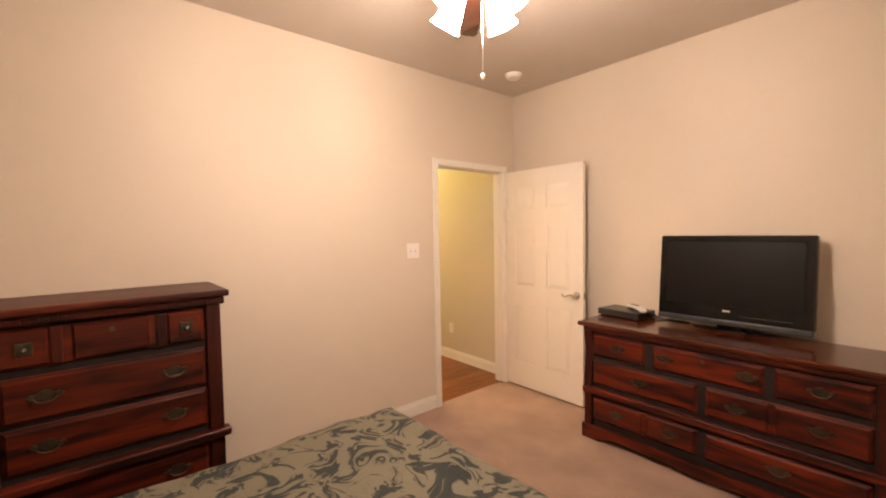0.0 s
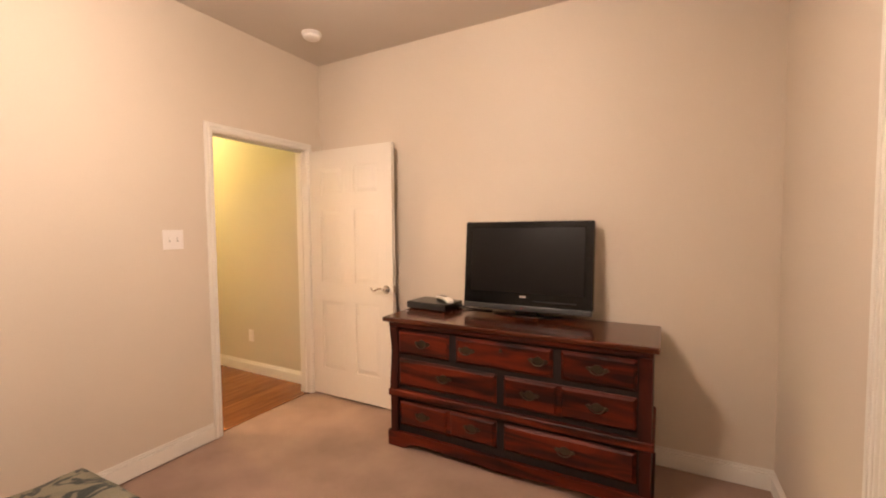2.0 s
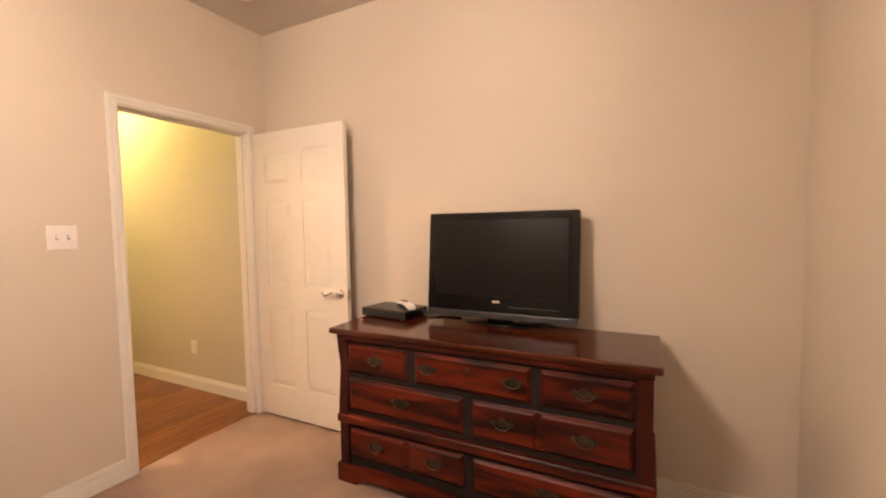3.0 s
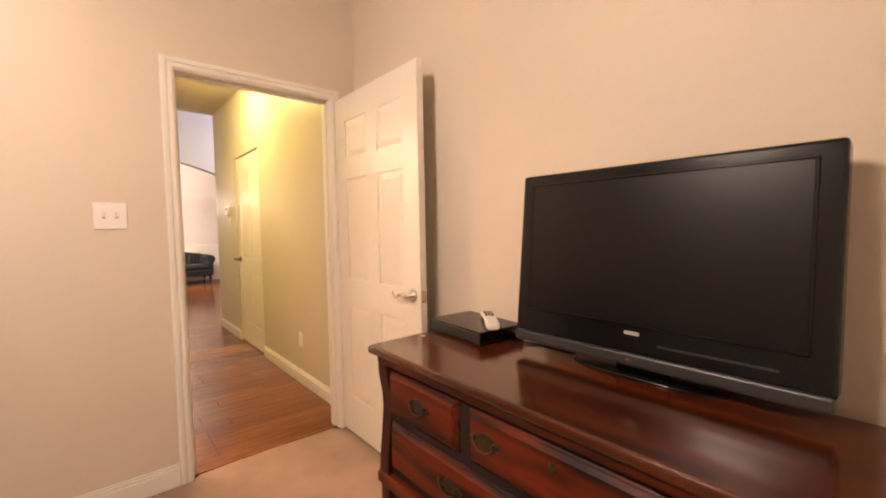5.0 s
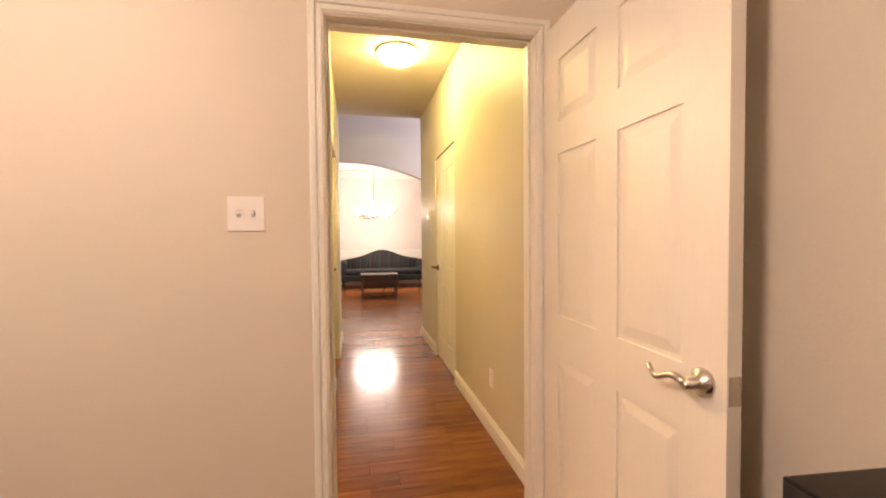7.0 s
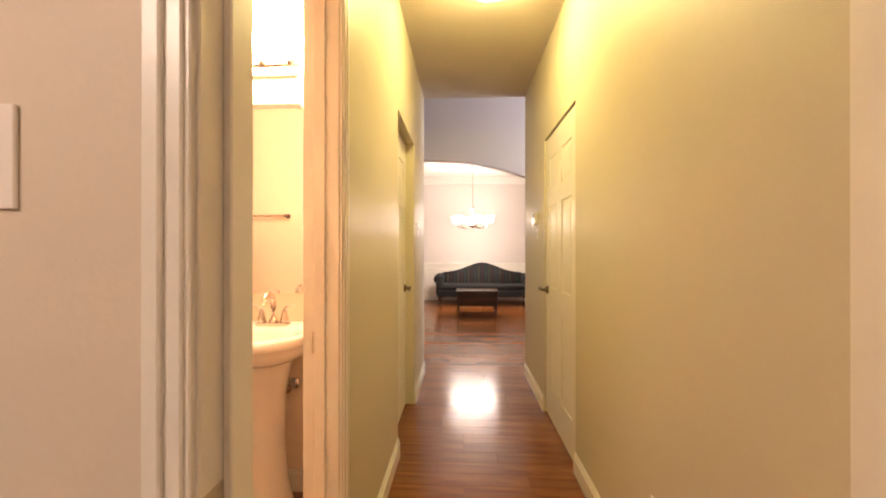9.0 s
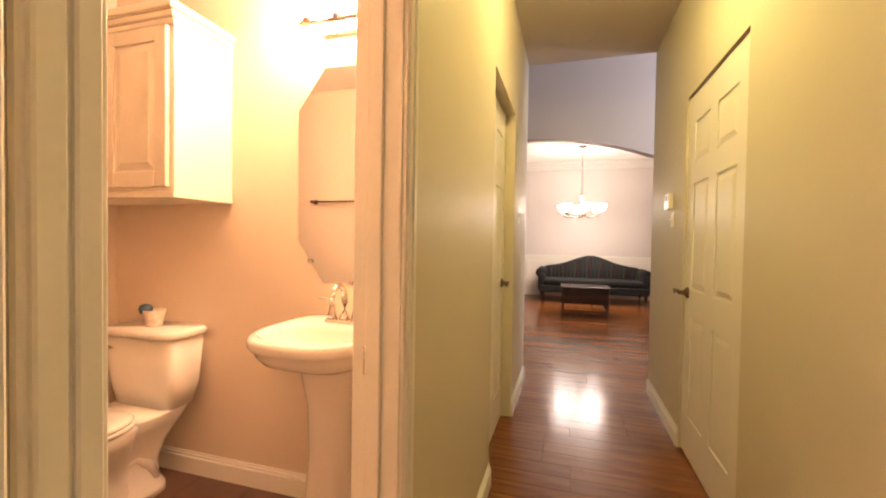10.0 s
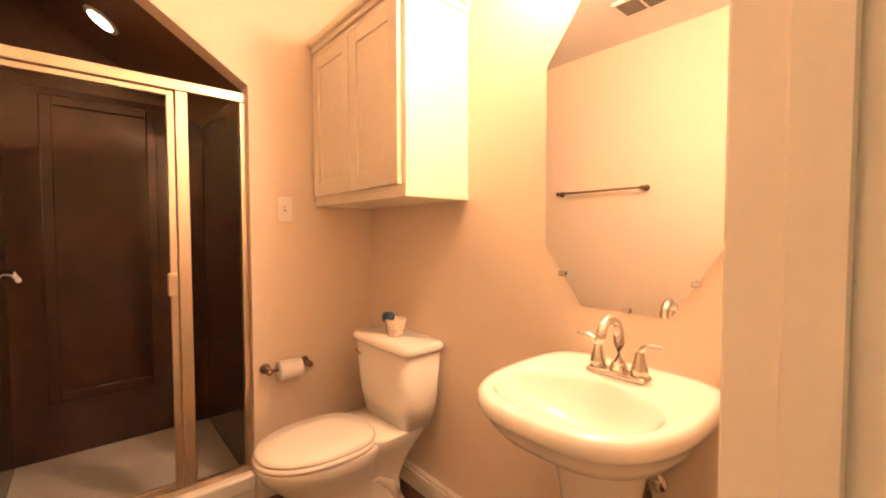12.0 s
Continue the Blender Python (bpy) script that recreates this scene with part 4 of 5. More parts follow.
bm = loft(bmesh.new(), [egg(-3.64, TC, 0.20, 0.16, 0.105, 0.0), egg(-3.64, TC, 0.20, 0.15, 0.100, 0.05), egg(-3.64, TC, 0.19, 0.14, 0.090, 0.14), egg(-3.62, TC, 0.20, 0.18, 0.115, 0.23), egg(-3.59, TC, 0.23, 0.235, 0.165, 0.32), egg(-3.58, TC, 0.25, 0.25, 0.180, 0.372), egg(-3.58, TC, 0.25, 0.245, 0.176, 0.385)])
part("bowl", bm, PORC, toilet, "", True)
part("bowl_back", loft(bmesh.new(), [superring(-3.79, TC, 0.17, 0.112, 0.0, 32, 4), superring(-3.79, TC, 0.168, 0.108, 0.035, 32, 4), superring(-3.80, TC, 0.145, 0.088, 0.07, 32, 3), superring(-3.81, TC, 0.13, 0.082, 0.15, 32, 3), superring(-3.84, TC, 0.13, 0.098, 0.24, 32, 3.5), superring(-3.865, TC, 0.14, 0.14, 0.33, 32, 5), superring(-3.88, TC, 0.15, 0.17, 0.392, 32, 5), superring(-3.88, TC, 0.147, 0.166, 0.402, 32, 5)]), PORC, toilet, "", True)
for sy in (-1, 1):
    part("trapway", tube(bmesh.new(), [(-3.90, TC + sy * 0.048, 0.06), (-3.86, TC + sy * 0.056, 0.15), (-3.80, TC + sy * 0.060, 0.205), (-3.73, TC + sy * 0.056, 0.19), (-3.68, TC + sy * 0.050, 0.11)], 0.034, 14), PORC, toilet, "", True)
part("seat", loft(bmesh.new(), [egg(-3.58, TC, 0.215, 0.250, 0.183, 0.386), egg(-3.58, TC, 0.218, 0.254, 0.187, 0.395), egg(-3.58, TC, 0.215, 0.250, 0.183, 0.405)]), SEATPL, toilet, "", True)
part("lid", loft(bmesh.new(), [egg(-3.58, TC, 0.212, 0.244, 0.178, 0.407), egg(-3.58, TC, 0.215, 0.249, 0.182, 0.415), egg(-3.58, TC, 0.205, 0.238, 0.172, 0.427), egg(-3.58, TC, 0.12, 0.15, 0.10, 0.432)]), SEATPL, toilet, "closed white lid", True)
part("flush_lever", tube(bmesh.new(), [(-3.848, TC - 0.17, 0.69), (-3.835, TC - 0.17, 0.69), (-3.832, TC - 0.11, 0.682)], 0.006, 8), CHROME, toilet, "chrome flush lever")
part("supply_pipe", tube(bmesh.new(), [(BW + 0.016, TC - 0.2, 0.16), (BW + 0.06, TC - 0.2, 0.17), (BW + 0.08, TC - 0.18, 0.30), (BW + 0.09, TC - 0.16, 0.40)], 0.006, 8), CHROME, toilet)

orn = thing("ornament", "small painted china cup with a blue top", "ornament", (-3.945, 0.70, 0.771))
part("cup", lathe(bmesh.new(), [(0.032, 0), (0.036, 0.005), (0.038, 0.03), (0.050, 0.078), (0.046, 0.080), (0.036, 0.055), (0.0, 0.05)], 24), CHINA, orn, "", True)
part("blue_top", lathe(bmesh.new(), [(0.010, 0.055), (0.026, 0.068), (0.030, 0.088), (0.022, 0.104), (0, 0.110)], 18, (0.022, -0.026, 0)), BLUECHINA, orn, "dark blue glazed top", True)

tp = thing("toilet_paper_holder", "bronze holder with a white paper roll", "toilet paper holder")
for x in (-3.690, -3.503):
    part("mount", lathe(bmesh.new(), [(0.024, 0), (0.022, 0.010), (0.011, 0.018), (0.010, 0.05), (0.016, 0.058), (0.015, 0.070), (0, 0.074)], 18, (x, BS, 0.608), "y"), NICKELDARK, tp, "", True)
part("rod", tube(bmesh.new(), [(-3.69, BS + 0.058, 0.608), (-3.503, BS + 0.058, 0.608)], 0.007, 10), NICKELDARK, tp)
part("paper_roll", lathe(bmesh.new(), [(0.02, -0.052), (0.044, -0.052), (0.045, -0.048), (0.045, 0.048), (0.044, 0.052), (0.02, 0.052)], 30, (-3.596, BS + 0.058, 0.603), "x"), TISSUE, tp, "white paper roll", True)

sink = thing("pedestal_sink", "white pedestal basin with a nickel tap", "sink")
SC = 1.735
def basin(rx0, rx1, ry, z, p=3.0, n=64):
    """Basin outline: straight at the wall with tight corners, bowed to the front."""
    out = []
    for i in range(n):
        a = 2 * math.pi * i / n
        c, s = math.cos(a), math.sin(a)
        x = rx1 * abs(c) ** (2 / 2.5) if c > 0 else -rx0 * abs(c) ** (2 / 4)
        out.append((-3.855 + x, SC + ry * math.copysign(abs(s) ** (2 / (p if c > 0 else 4.5)), s), z))
    return out


def bowl(cx, rx, ry, z, n=64):
    """Oval of the basin's hollow."""
    return [(cx + rx * math.copysign(abs(math.cos(a)) ** 0.85, math.cos(a)), SC + ry * math.copysign(abs(math.sin(a)) ** 0.85, math.sin(a)), z)
            for a in (2 * math.pi * i / n for i in range(n))]


bm = loft(bmesh.new(), [basin(0.12, 0.10, 0.11, 0.722), basin(0.17, 0.19, 0.165, 0.737), basin(0.205, 0.255, 0.208, 0.765), basin(0.214, 0.280, 0.226, 0.793), basin(0.216, 0.288, 0.232, 0.812),
                        basin(0.217, 0.298, 0.240, 0.818), basin(0.218, 0.306, 0.247, 0.830), basin(0.218, 0.307, 0.248, 0.845), basin(0.216, 0.303, 0.245, 0.857), basin(0.212, 0.294, 0.238, 0.864), basin(0.19, 0.276, 0.224, 0.866),
                        bowl(-3.727, 0.140, 0.200, 0.864), bowl(-3.727, 0.133, 0.193, 0.858), bowl(-3.729, 0.125, 0.182, 0.842), bowl(-3.734, 0.110, 0.160, 0.812), bowl(-3.740, 0.088, 0.128, 0.784), bowl(-3.747, 0.058, 0.080, 0.765), bowl(-3.752, 0.024, 0.026, 0.758)])
part("basin", bm, PORC, sink, "", True)
bm = loft(bmesh.new(), [superring(-3.90, SC - 0.02, 0.115, 0.135, 0.0), superring(-3.90, SC - 0.02, 0.112, 0.130, 0.04), superring(-3.90, SC - 0.02, 0.095, 0.105, 0.16), superring(-3.90, SC - 0.02, 0.085, 0.090, 0.35), superring(-3.90, SC - 0.02, 0.092, 0.096, 0.55), superring(-3.895, SC - 0.02, 0.115, 0.125, 0.70), superring(-3.89, SC - 0.02, 0.13, 0.14, 0.735)])
part("pedestal", bm, PORC, sink, "", True)
part("drain", lathe(bmesh.new(), [(0.022, 0.757), (0.022, 0.761), (0.014, 0.763)], 18, (-3.752, SC, 0)), CHROME, sink)
FX, FC = -3.925, SC + 0.012
tap = part("faucet", one(FX - 0.026, FX + 0.026, FC - 0.078, FC + 0.078, 0.864, 0.882, 0.008), NICKEL, sink, "brushed nickel centre-set faucet")
part("spout", tube(bmesh.new(), [(FX - 0.004, FC, 0.87), (FX - 0.004, FC, 0.90), (FX - 0.004, FC, 0.95), (FX + 0.001, FC, 0.985), (FX + 0.014, FC, 1.008), (FX + 0.036, FC, 1.021), (FX + 0.060, FC, 1.020), (FX + 0.080, FC, 1.007), (FX + 0.092, FC, 0.984), (FX + 0.095, FC, 0.970)], 0.0145, 14, 0.0115), NICKEL, tap, "", True)
part("spout_collar", lathe(bmesh.new(), [(0.023, 0.880), (0.021, 0.892), (0.016, 0.902)], 18, (FX - 0.004, FC, 0)), NICKEL, tap, "", True)
for s in (-1, 1):
    part("handle_base", lathe(bmesh.new(), [(0.022, 0.880), (0.020, 0.898), (0.013, 0.922), (0.011, 0.938), (0, 0.943)], 18, (FX, FC + s * 0.055, 0)), NICKEL, tap, "", True)
    part("handle", tube(bmesh.new(), [(FX, FC + s * 0.055, 0.932), (FX + 0.002, FC + s * 0.062, 0.950), (FX + 0.005, FC + s * 0.078, 0.961), (FX + 0.008, FC + s * 0.110, 0.963)], 0.009, 10, 0.0045), NICKEL, tap, "", True)
valve = thing("shutoff_valve", "chrome supply valve under the basin", "valve")
part("escutcheon", lathe(bmesh.new(), [(0.03, 0), (0.027, 0.006), (0.010, 0.010)], 20, (BW, 1.79, 0.548), "x"), CHROME, valve, "", True)
part("stub", tube(bmesh.new(), [(BW + 0.005, 1.79, 0.548), (BW + 0.08, 1.79, 0.548)], 0.010, 10), CHROME, valve)
part("knob", lathe(bmesh.new(), [(0.012, 0.075), (0.022, 0.082), (0.022, 0.10), (0.010, 0.106)], 14, (BW, 1.79, 0.548), "x"), NICKELDARK, valve, "", True)
part("riser", tube(bmesh.new(), [(BW + 0.06, 1.79, 0.55), (BW + 0.065, 1.785, 0.64), (BW + 0.09, 1.76, 0.73)], 0.006, 8), CHROME, valve, "", True)

mir = thing("wall_mirror", "frameless eight-sided mirror hanging over the basin", "mirror")
MY0, MY1 = 1.420, 1.938
mo = [(1.555, 1.006), (1.818, 1.006), (MY1, 1.198), (MY1, 1.790), (1.818, 1.972), (1.555, 1.972), (MY0, 1.790), (MY0, 1.198)]
mc = ((MY0 + MY1) / 2, 1.50)
mi = [(mc[0] + (a - mc[0]) * 0.925, mc[1] + (b - mc[1]) * 0.96) for a, b in mo]
bm = bmesh.new()
back = [bm.verts.new((BW + 0.001, a, b)) for a, b in mo]
edge = [bm.verts.new((BW + 0.0027, a, b)) for a, b in mo]
inner = [bm.verts.new((BW + 0.0028, a, b)) for a, b in mi]
for i in range(8):
    k = (i + 1) % 8
    bm.faces.new((back[i], back[k], edge[k], edge[i]))
    bm.faces.new((edge[i], edge[k], inner[k], inner[i]))
bm.faces.new(inner)
part("glass", bm, MIRROR, mir, "silvered bevelled glass")
for y, z in ((1.488, 1.104), (1.880, 1.104), (1.700, 1.010)):
    part("clip", one(BW + 0.002, BW + 0.013, y - 0.011, y + 0.011, z - 0.008, z + 0.010, 0.003), CHROME, mir, "small chrome mirror clip")

van = thing("vanity_light", "nickel bar with lit glass shades above the mirror", "wall light")
part("backplate", one(BW + 0.001, BW + 0.022, 1.542, 1.812, 2.107, 2.177, 0.008), NICKEL, van)
part("bar", tube(bmesh.new(), [(-3.965, 1.497, 2.122), (-3.965, 1.857, 2.122)], 0.012, 12), NICKEL, van, "", True)
part("arm", tube(bmesh.new(), [(BW + 0.02, 1.677, 2.137), (-3.965, 1.677, 2.122)], 0.010, 10), NICKEL, van)
for y in (1.537, 1.677, 1.817):
    part("socket", lathe(bmesh.new(), [(0.020, 2.117), (0.024, 2.132), (0.022, 2.152)], 18, (-3.965, y, 0)), NICKEL, van, "", True)
    part("shade", lathe(bmesh.new(), [(0.022, 2.150), (0.040, 2.172), (0.052, 2.212), (0.060, 2.257), (0.054, 2.258), (0.0, 2.254)], 24, (-3.965, y, 0)), SHADE_BATH, van, "lit bell glass shade", True)

tb = thing("towel_bar", "bronze towel bar on the bathroom wall", "towel bar")
TX = XH - 0.008
for y in (0.51, 1.115):
    part("mount", lathe(bmesh.new(), [(0.022, 0), (0.020, -0.010), (0.010, -0.018), (0.010, -0.06), (0.014, -0.066), (0, -0.072)], 18, (TX, y, 1.52), "x"), NICKELDARK, tb, "", True)
part("rail", tube(bmesh.new(), [(TX - 0.055, 0.51, 1.52), (TX - 0.055, 1.115, 1.52)], 0.008, 12), NICKELDARK, tb, "", True)
gv = thing("exhaust_vent", "white louvred vent in the bathroom ceiling", "vent", (-2.98, 1.26, BZ))
part("vent_frame", one(-0.09, 0.09, -0.135, 0.135, -0.014, 0, 0.004), PLATE, gv)
for i in range(2):
    for j in range(6):
        part("slat", one(-0.07 + j * 0.024, -0.058 + j * 0.024, -0.12 + i * 0.125, -0.01 + i * 0.125, -0.017, -0.012), GREYPL, gv)

shower = thing("shower_enclosure", "framed glass shower screen on a white pan", "shower")
FY = BS - 0.055
pan = part("pan", one(SX0 + 0.002, XH - 0.022, SB + 0.002, BS - 0.002, -0.028, 0.055), PAN, shower, "white acrylic shower pan")
part("curb", one(SX0 + 0.002, XH - 0.022, BS - 0.10, BS + 0.005, 0.055, 0.130, 0.012, 3), PAN, shower)
part("sill_rail", one(SX0 + 0.002, XH - 0.022, FY - 0.016, FY + 0.016, 0.130, 0.158, 0.003), STEEL, shower, "satin gold metal rail")
part("header_rail", one(SX0 + 0.002, XH - 0.022, FY - 0.022, FY + 0.022, 1.825, 1.868, 0.004), STEEL, shower, "satin gold metal rail")
part("wall_channel", one(SX0 + 0.002, SX0 + 0.026, FY - 0.016, FY + 0.016, 0.158, 1.825, 0.003), STEEL, shower)
part("wall_channel", one(XH - 0.046, XH - 0.022, FY - 0.016, FY + 0.016, 0.158, 1.825, 0.003), STEEL, shower)
part("mullion", one(-3.225, -3.180, FY - 0.018, FY + 0.018, 0.158, 1.825, 0.004), STEEL, shower, "satin gold upright between the panes")
sg = part("fixed_pane", one(SX0 + 0.026, -3.225, FY - 0.003, FY + 0.003, 0.158, 1.825), GLASS, shower, "clear glass pane")
sg.visible_shadow = False
sd = part("shower_door", one(-3.150, XH - 0.075, FY - 0.003, FY + 0.003, 0.185, 1.80), GLASS, shower, "clear framed glass door")
sd.visible_shadow = False
for nm, a in (("door_stile", (-3.176, -3.150, 0.162, 1.822)), ("door_stile", (XH - 0.075, XH - 0.049, 0.162, 1.822)), ("door_rail", (-3.150, XH - 0.075, 0.162, 0.185)), ("door_rail", (-3.150, XH - 0.075, 1.80, 1.822))):
    part(nm, one(a[0], a[1], FY - 0.011, FY + 0.011, a[2], a[3], 0.003), STEEL, sd)
part("door_pull", one(-3.172, -3.138, FY + 0.010, FY + 0.038, 0.98, 1.075, 0.004), STEEL, sd, "satin metal pull")
wp = thing("wall_panel", "recessed brown moulded panel on the shower wall", "panel")
bm = bmesh.new()
px0, px1, pz0, pz1 = -3.215, -2.72, 0.35, 1.95
for a, b, c, d in ((px0, px0 + 0.05, pz0, pz1), (px1 - 0.05, px1, pz0, pz1), (px0 + 0.05, px1 - 0.05, pz1 - 0.05, pz1), (px0 + 0.05, px1 - 0.05, pz0, pz0 + 0.05)):
    box(bm, a, b, SB, SB + 0.012, c, d, 0.004, 1)
part("panel_moulding", bm, MARBLE, wp)
sv = thing("shower_valve", "white and chrome shower handle", "shower valve", (-2.575, -0.45, 1.06))
part("escutcheon", lathe(bmesh.new(), [(0.05, -0.012), (0.045, -0.022), (0.018, -0.028), (0.018, -0.06)], 22, (0, 0, 0), "x"), CHROME, sv, "", True)
part("handle", tube(bmesh.new(), [(-0.055, 0, 0), (-0.065, 0, -0.02), (-0.075, 0.03, -0.03), (-0.08, 0.07, -0.032)], 0.011, 10), PORC, sv, "", True)
can = thing("recessed_light", "lit recessed light in the sloping shower ceiling", "recessed light")
cn = Vector((SHI - SLO, 0, -0.835)).normalized()
cp = Vector((SX0 + 0.835 * 0.577, -0.259, SLO + (SHI - SLO) * 0.577))
mt = Matrix.Translation(cp) @ cn.to_track_quat("Z", "Y").to_matrix().to_4x4()
bm = lathe(bmesh.new(), [(0.075, -0.002), (0.075, 0.006), (0.055, 0.008)], 28)
bmesh.ops.transform(bm, matrix=mt, verts=bm.verts)
part("trim_ring", bm, TRIM, can)
bm = lathe(bmesh.new(), [(0.054, 0.0), (0.054, 0.009), (0.0, 0.010)], 28)
bmesh.ops.transform(bm, matrix=mt, verts=bm.verts)
part("lens", bm, CANLIGHT, can)

# ---- dining room things ----
sofa = thing("sofa", "dark striped camelback sofa against the dining wall", "sofa")
S0, S1, SF, SK = 2.03, 4.19, -10.93, -11.80
NB = 28
top = []
for i in range(NB + 1):
    y = S0 + 0.10 + (S1 - S0 - 0.20) * i / NB
    u = (y - (S0 + S1) / 2) / ((S1 - S0) / 2)
    z = 0.72 + 0.175 * math.exp(-(u / 0.42) ** 2) + 0.03 * math.cos(u * math.pi) - (0.05 if abs(u) > 0.9 else 0)
    top.append((y, z))
bm = prism(bmesh.new(), [(S1 - 0.10, 0.28), (S0 + 0.10, 0.28)] + top, SK, SK + 0.20, 0)
bmesh.ops.bevel(bm, geom=[e for e in bm.edges], offset=0.02, segments=2, affect="EDGES")
part("backrest", bm, SOFA, sofa, "humped upholstered back", True)
for i in range(23):
    y = S0 + 0.20 + (S1 - S0 - 0.40) * i / 22
    u = (y - (S0 + S1) / 2) / ((S1 - S0) / 2)
    zt = 0.69 + 0.175 * math.exp(-(u / 0.42) ** 2) + 0.03 * math.cos(u * math.pi) - 0.02
    part("stripe", one(SK + 0.199, SK + 0.204, y - 0.017, y + 0.017, 0.45, zt, 0.002, 1), PLAID[i * 2 % 3], sofa)
part("seat_cushion", one(SK + 0.20, SF - 0.02, S0 + 0.16, S1 - 0.16, 0.34, 0.46, 0.04, 3), SOFA, sofa, "", True)
part("seat_frame", one(SK + 0.05, SF, S0 + 0.06, S1 - 0.06, 0.20, 0.34, 0.02), SOFA, sofa)
for y, s in ((S0 + 0.11, -1), (S1 - 0.11, 1)):
    bm = bmesh.new()
    box(bm, SK + 0.06, SF - 0.06, y - 0.07, y + 0.07, 0.24, 0.58, 0.03, 2)
    arm = part("arm", bm, SOFA, sofa, "scrolled arm", True)
    part("arm_scroll", lathe(bmesh.new(), [(0.06, 0), (0.10, 0.01), (0.10, 0.70), (0.06, 0.71)], 20, (SK + 0.08, y + s * 0.02, 0.58), "x"), SOFA, arm, "", True)
for x in (SF - 0.05, SK + 0.12):
    for y in (S0 + 0.12, S1 - 0.12) if x < -11.5 else (S0 + 0.12, (S0 + S1) / 2, S1 - 0.12):
        part("leg", tube(bmesh.new(), [(x, y, 0.24), (x + 0.02, y, 0.12), (x, y, 0.0)], 0.032, 10, 0.02), DARKWOOD, sofa)
ct = thing("coffee_table", "small dark wooden table in front of the sofa", "table", (-9.70, 2.92, 0))
part("tabletop", one(-0.24, 0.24, -0.385, 0.385, 0.450, 0.482, 0.008), DARKWOOD, ct)
part("apron", one(-0.215, 0.215, -0.36, 0.36, 0.20, 0.450), DARKWOOD, ct)
for x in (-0.2, 0.2):
    for y in (-0.345, 0.345):
        part("leg", tube(bmesh.new(), [(x, y, 0.450), (x, y, 0.10), (x, y, 0.0)], 0.024, 10, 0.016), DARKWOOD, ct)
part("stretcher", one(-0.2, 0.2, -0.345, -0.315, 0.07, 0.10), DARKWOOD, ct)
part("stretcher", one(-0.2, 0.2, 0.315, 0.345, 0.07, 0.10), DARKWOOD, ct)
part("stretcher", one(0.185, 0.215, -0.345, 0.345, 0.07, 0.10), DARKWOOD, ct)
ch = thing("chandelier", "bronze chandelier with lit upturned glass shades", "chandelier", (-10.45, 2.86, -0.085))
part("canopy", lathe(bmesh.new(), [(0.075, (DZ + 0.085)), (0.07, (DZ + 0.085) - 0.02), (0.02, (DZ + 0.085) - 0.035)], 24), NICKELDARK, ch, "", True)
part("chain", tube(bmesh.new(), [(0, 0, (DZ + 0.085) - 0.03), (0, 0, 2.16)], 0.007, 8), NICKEL, ch)
part("hub", lathe(bmesh.new(), [(0.012, 2.18), (0.05, 2.155), (0.02, 2.13), (0.015, 1.90), (0.045, 1.85), (0.05, 1.80), (0.02, 1.76), (0, 1.74)], 20), NICKEL, ch, "", True)
for k in range(6):
    a = radians(60 * k + 12)
    c, s = math.cos(a), math.sin(a)
    arm = part("arm", tube(bmesh.new(), [(0.03 * c, 0.03 * s, 1.80), (0.14 * c, 0.14 * s, 1.755), (0.26 * c, 0.26 * s, 1.76), (0.34 * c, 0.34 * s, 1.80), (0.35 * c, 0.35 * s, 1.86)], 0.009, 8), NICKELDARK, ch, "", True)
    part("shade", lathe(bmesh.new(), [(0.022, 1.855), (0.05, 1.875), (0.072, 1.92), (0.095, 1.975), (0.088, 1.976), (0.0, 1.965)], 20, (0.35 * c, 0.35 * s, 0)), SHADE_DIN, arm, "lit white glass shade", True)
bm = bmesh.new()
for d, lo, hi in ((0.022, 0.875, 0.895), (0.014, 0.845, 0.874), (0.030, 0.895, 0.910)):
    box(bm, DXW, DXW + d, -0.6, 6.0, lo, hi, 0.003, 1)
structure("trim_chair_rail", bm, TRIM, "white chair rail on the dining wall")
bm = bmesh.new()
for d, lo, hi in ((0.03, DZ - 0.17, DZ - 0.12), (0.07, DZ - 0.12, DZ - 0.06), (0.12, DZ - 0.06, DZ)):
    box(bm, DXW, DXW + d, -0.6, 6.0, lo, hi, 0.006, 1)
structure("trim_crown", bm, CEILW, "white crown moulding in the dining room")
for i in range(6):
    y0 = -0.35 + i * 1.05
    bm = bmesh.new()
    for a, b, c, d in ((y0, y0 + 0.03, 0.22, 0.77), (y0 + 0.85, y0 + 0.88, 0.22, 0.77), (y0 + 0.03, y0 + 0.85, 0.22, 0.25), (y0 + 0.03, y0 + 0.85, 0.74, 0.77)):
        box(bm, DXW, DXW + 0.016, a, b, c, d, 0.004, 1)
    structure("trim_wall_panel", bm, TRIM, "white picture-frame moulding below the chair rail")
structure("wainscot", one(DXW, DXW + 0.004, -0.6, 6.0, 0.11, 0.846), TRIM, "white painted wainscot below the chair rail")

# ---- floors laid in pieces, last ----
wood_floor = tagged(new("floor_wood"), "glossy red-brown hardwood plank floor", "floor", kind="structure")
rng = random.Random(7)
PW = 0.118
plank_meshes = {}


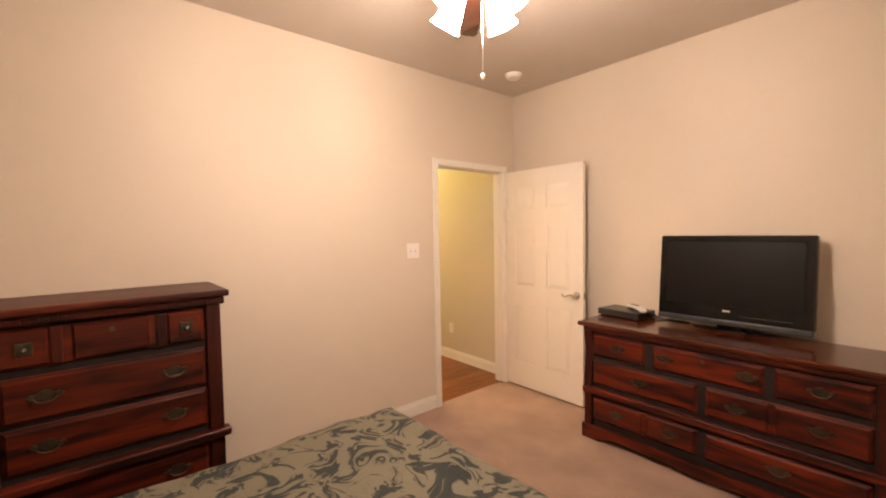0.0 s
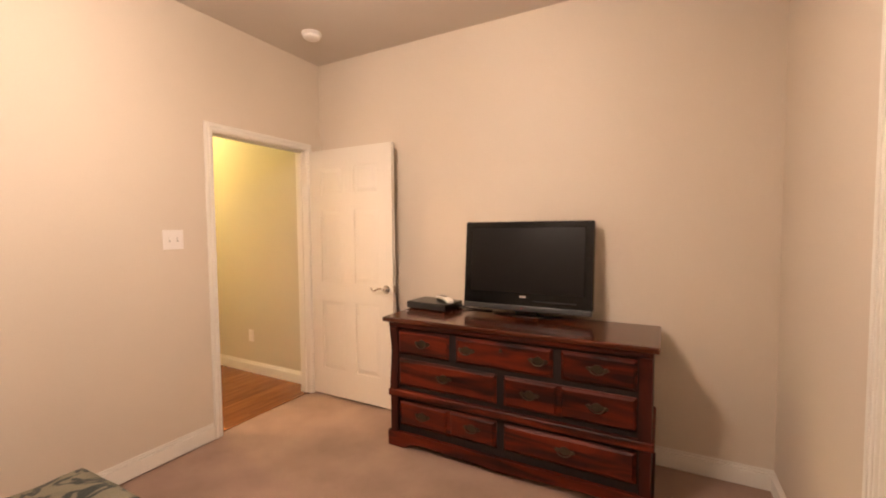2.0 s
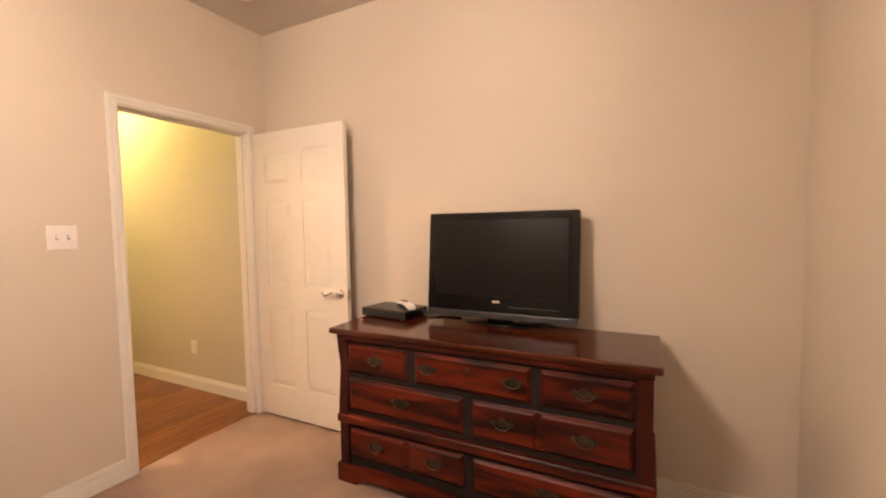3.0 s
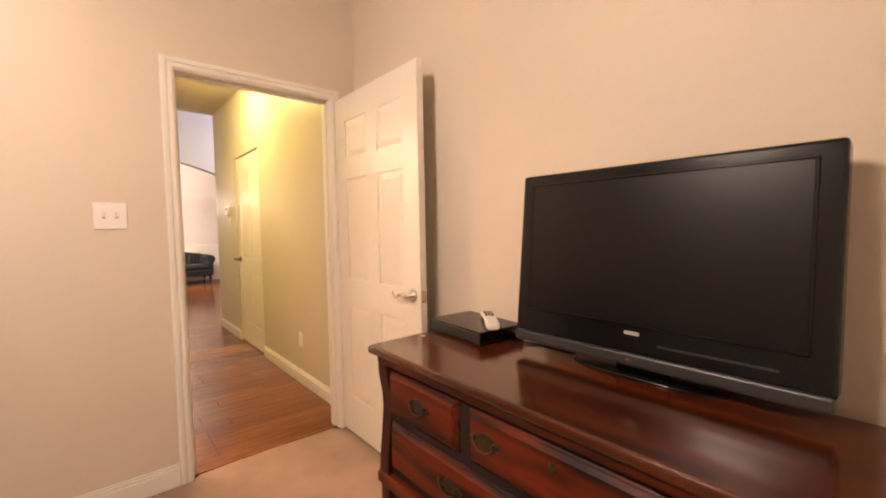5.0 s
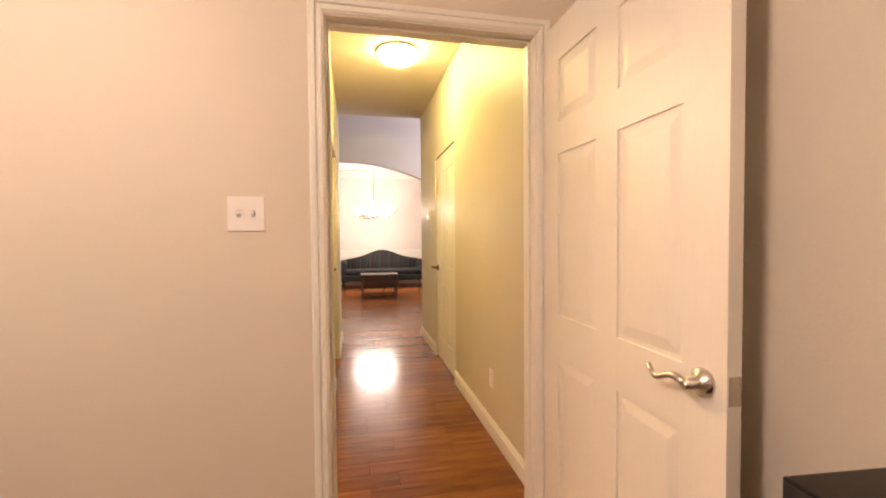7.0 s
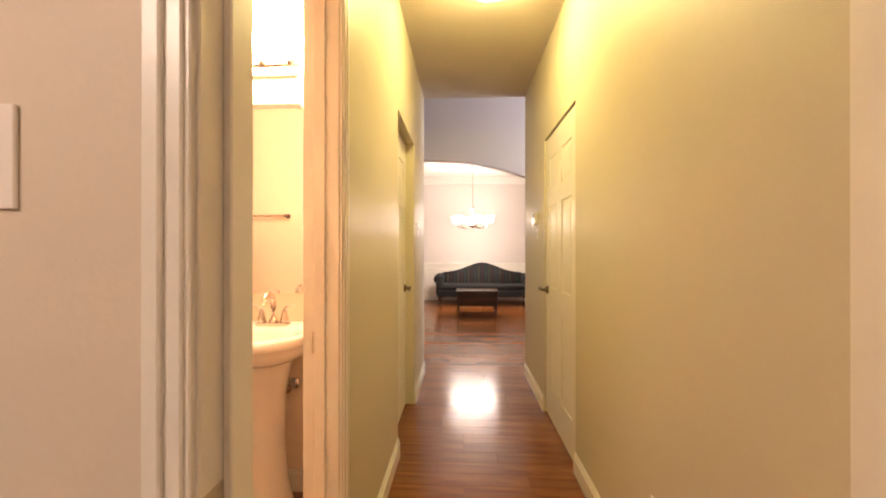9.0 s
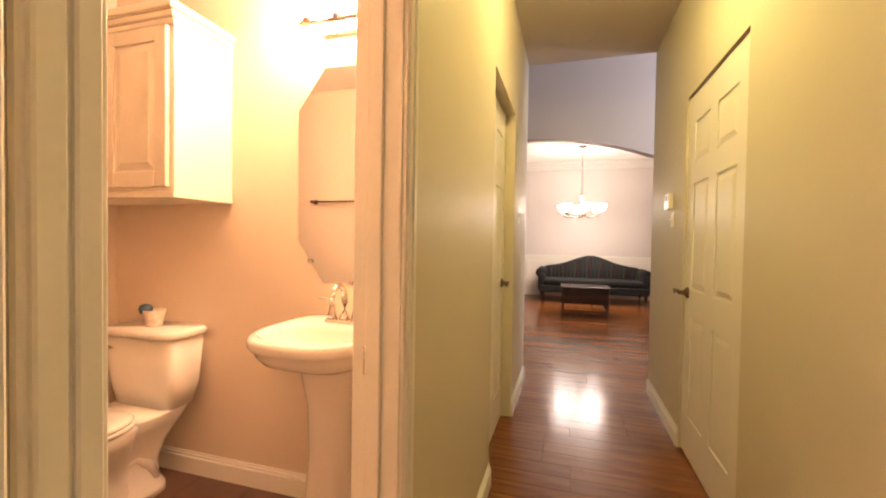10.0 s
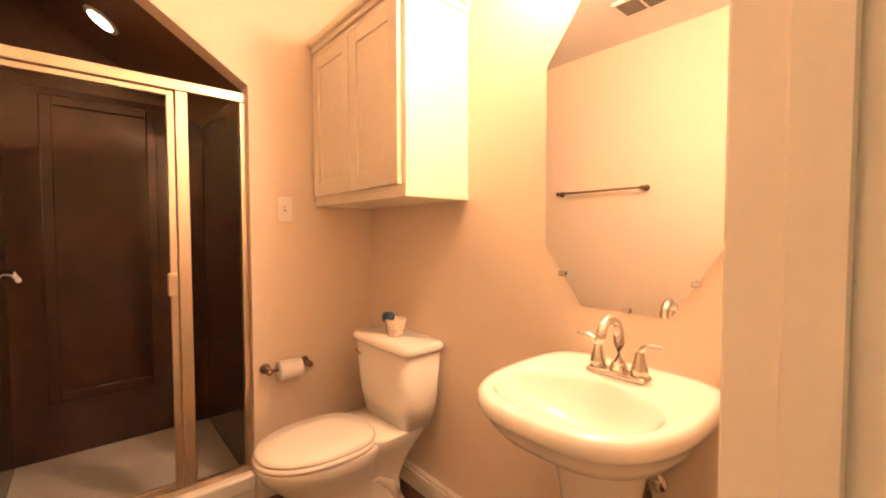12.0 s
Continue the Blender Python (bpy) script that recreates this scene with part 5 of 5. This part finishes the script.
def plank(x, y0, y1):
    key = round(y1 - y0, 2)
    if key not in plank_meshes:
        bm = one(-PW / 2 + 0.0003, PW / 2 - 0.0003, 0.0003, key - 0.0003, -0.015, 0.0, 0.0009, 1)
        me = bpy.data.meshes.new("plank")
        bm.to_mesh(me)
        bm.free()
        me.materials.append(PLANK)
        plank_meshes[key] = me
    ob = new("plank", plank_meshes[key])
    ob.location = (x, y0, 0)
    ob.parent = wood_floor


near_end = -7.3
x = XD - 0.047 - PW / 2
count = 0
while x > near_end:
    lo, hi = (YL - 0.11, YR + 0.05) if x > HX else (1.0, 4.4)
    y = lo - rng.choice((0.0, 0.3, 0.6)) * (0 if x > HX else 1)
    cut = rng.choice((0.35, 0.5, 0.7, 0.85))
    lengths = [cut, round(hi - y - cut, 2)] if x > HX else []
    if not lengths:
        left = hi - y
        while left > 0.05:
            k = min(rng.choice((0.6, 0.9, 1.2)), round(left, 2))
            lengths.append(k)
            left -= k
    for k in lengths:
        if k > 0.03:
            plank(x, y, y + k)
            y += k
    x -= PW
bm = bmesh.new()
while x > DXW - 0.05:
    y = -0.6 - rng.random()
    while y < 6.0:
        k = rng.choice((0.6, 0.9, 1.2))
        vs = [bm.verts.new(p) for p in ((x - PW / 2 + 0.001, y + 0.001, 0), (x + PW / 2 - 0.001, y + 0.001, 0), (x + PW / 2 - 0.001, y + k - 0.001, 0), (x - PW / 2 + 0.001, y + k - 0.001, 0))]
        bm.faces.new(vs)
        y += k
    x -= PW
rest = part("plank_field", bm, PLANK, wood_floor)
rest["kind"] = "stuff"
threshold = structure("trim_threshold", one(XD - 0.052, XD - 0.040, DY0, DY1, -0.004, 0.004, 0.002, 1), PLANK, "wooden edge strip between carpet and planks")
bath_floor = tagged(new("floor_bath"), "dark brown tiled bathroom floor", "floor", kind="structure")
for i in range(6):
    for j in range(7):
        x0, y0 = BW + 0.001 + i * 0.30, BS + 0.002 + j * 0.30
        x1, y1 = min(x0 + 0.297, XH - 0.01), min(y0 + 0.297, YL - 0.112)
        if x1 - x0 > 0.02 and y1 - y0 > 0.02:
            part("tile", one(x0, x1, y0, y1, -0.02, 0.0, 0.002, 1), BATHFLOOR, bath_floor)
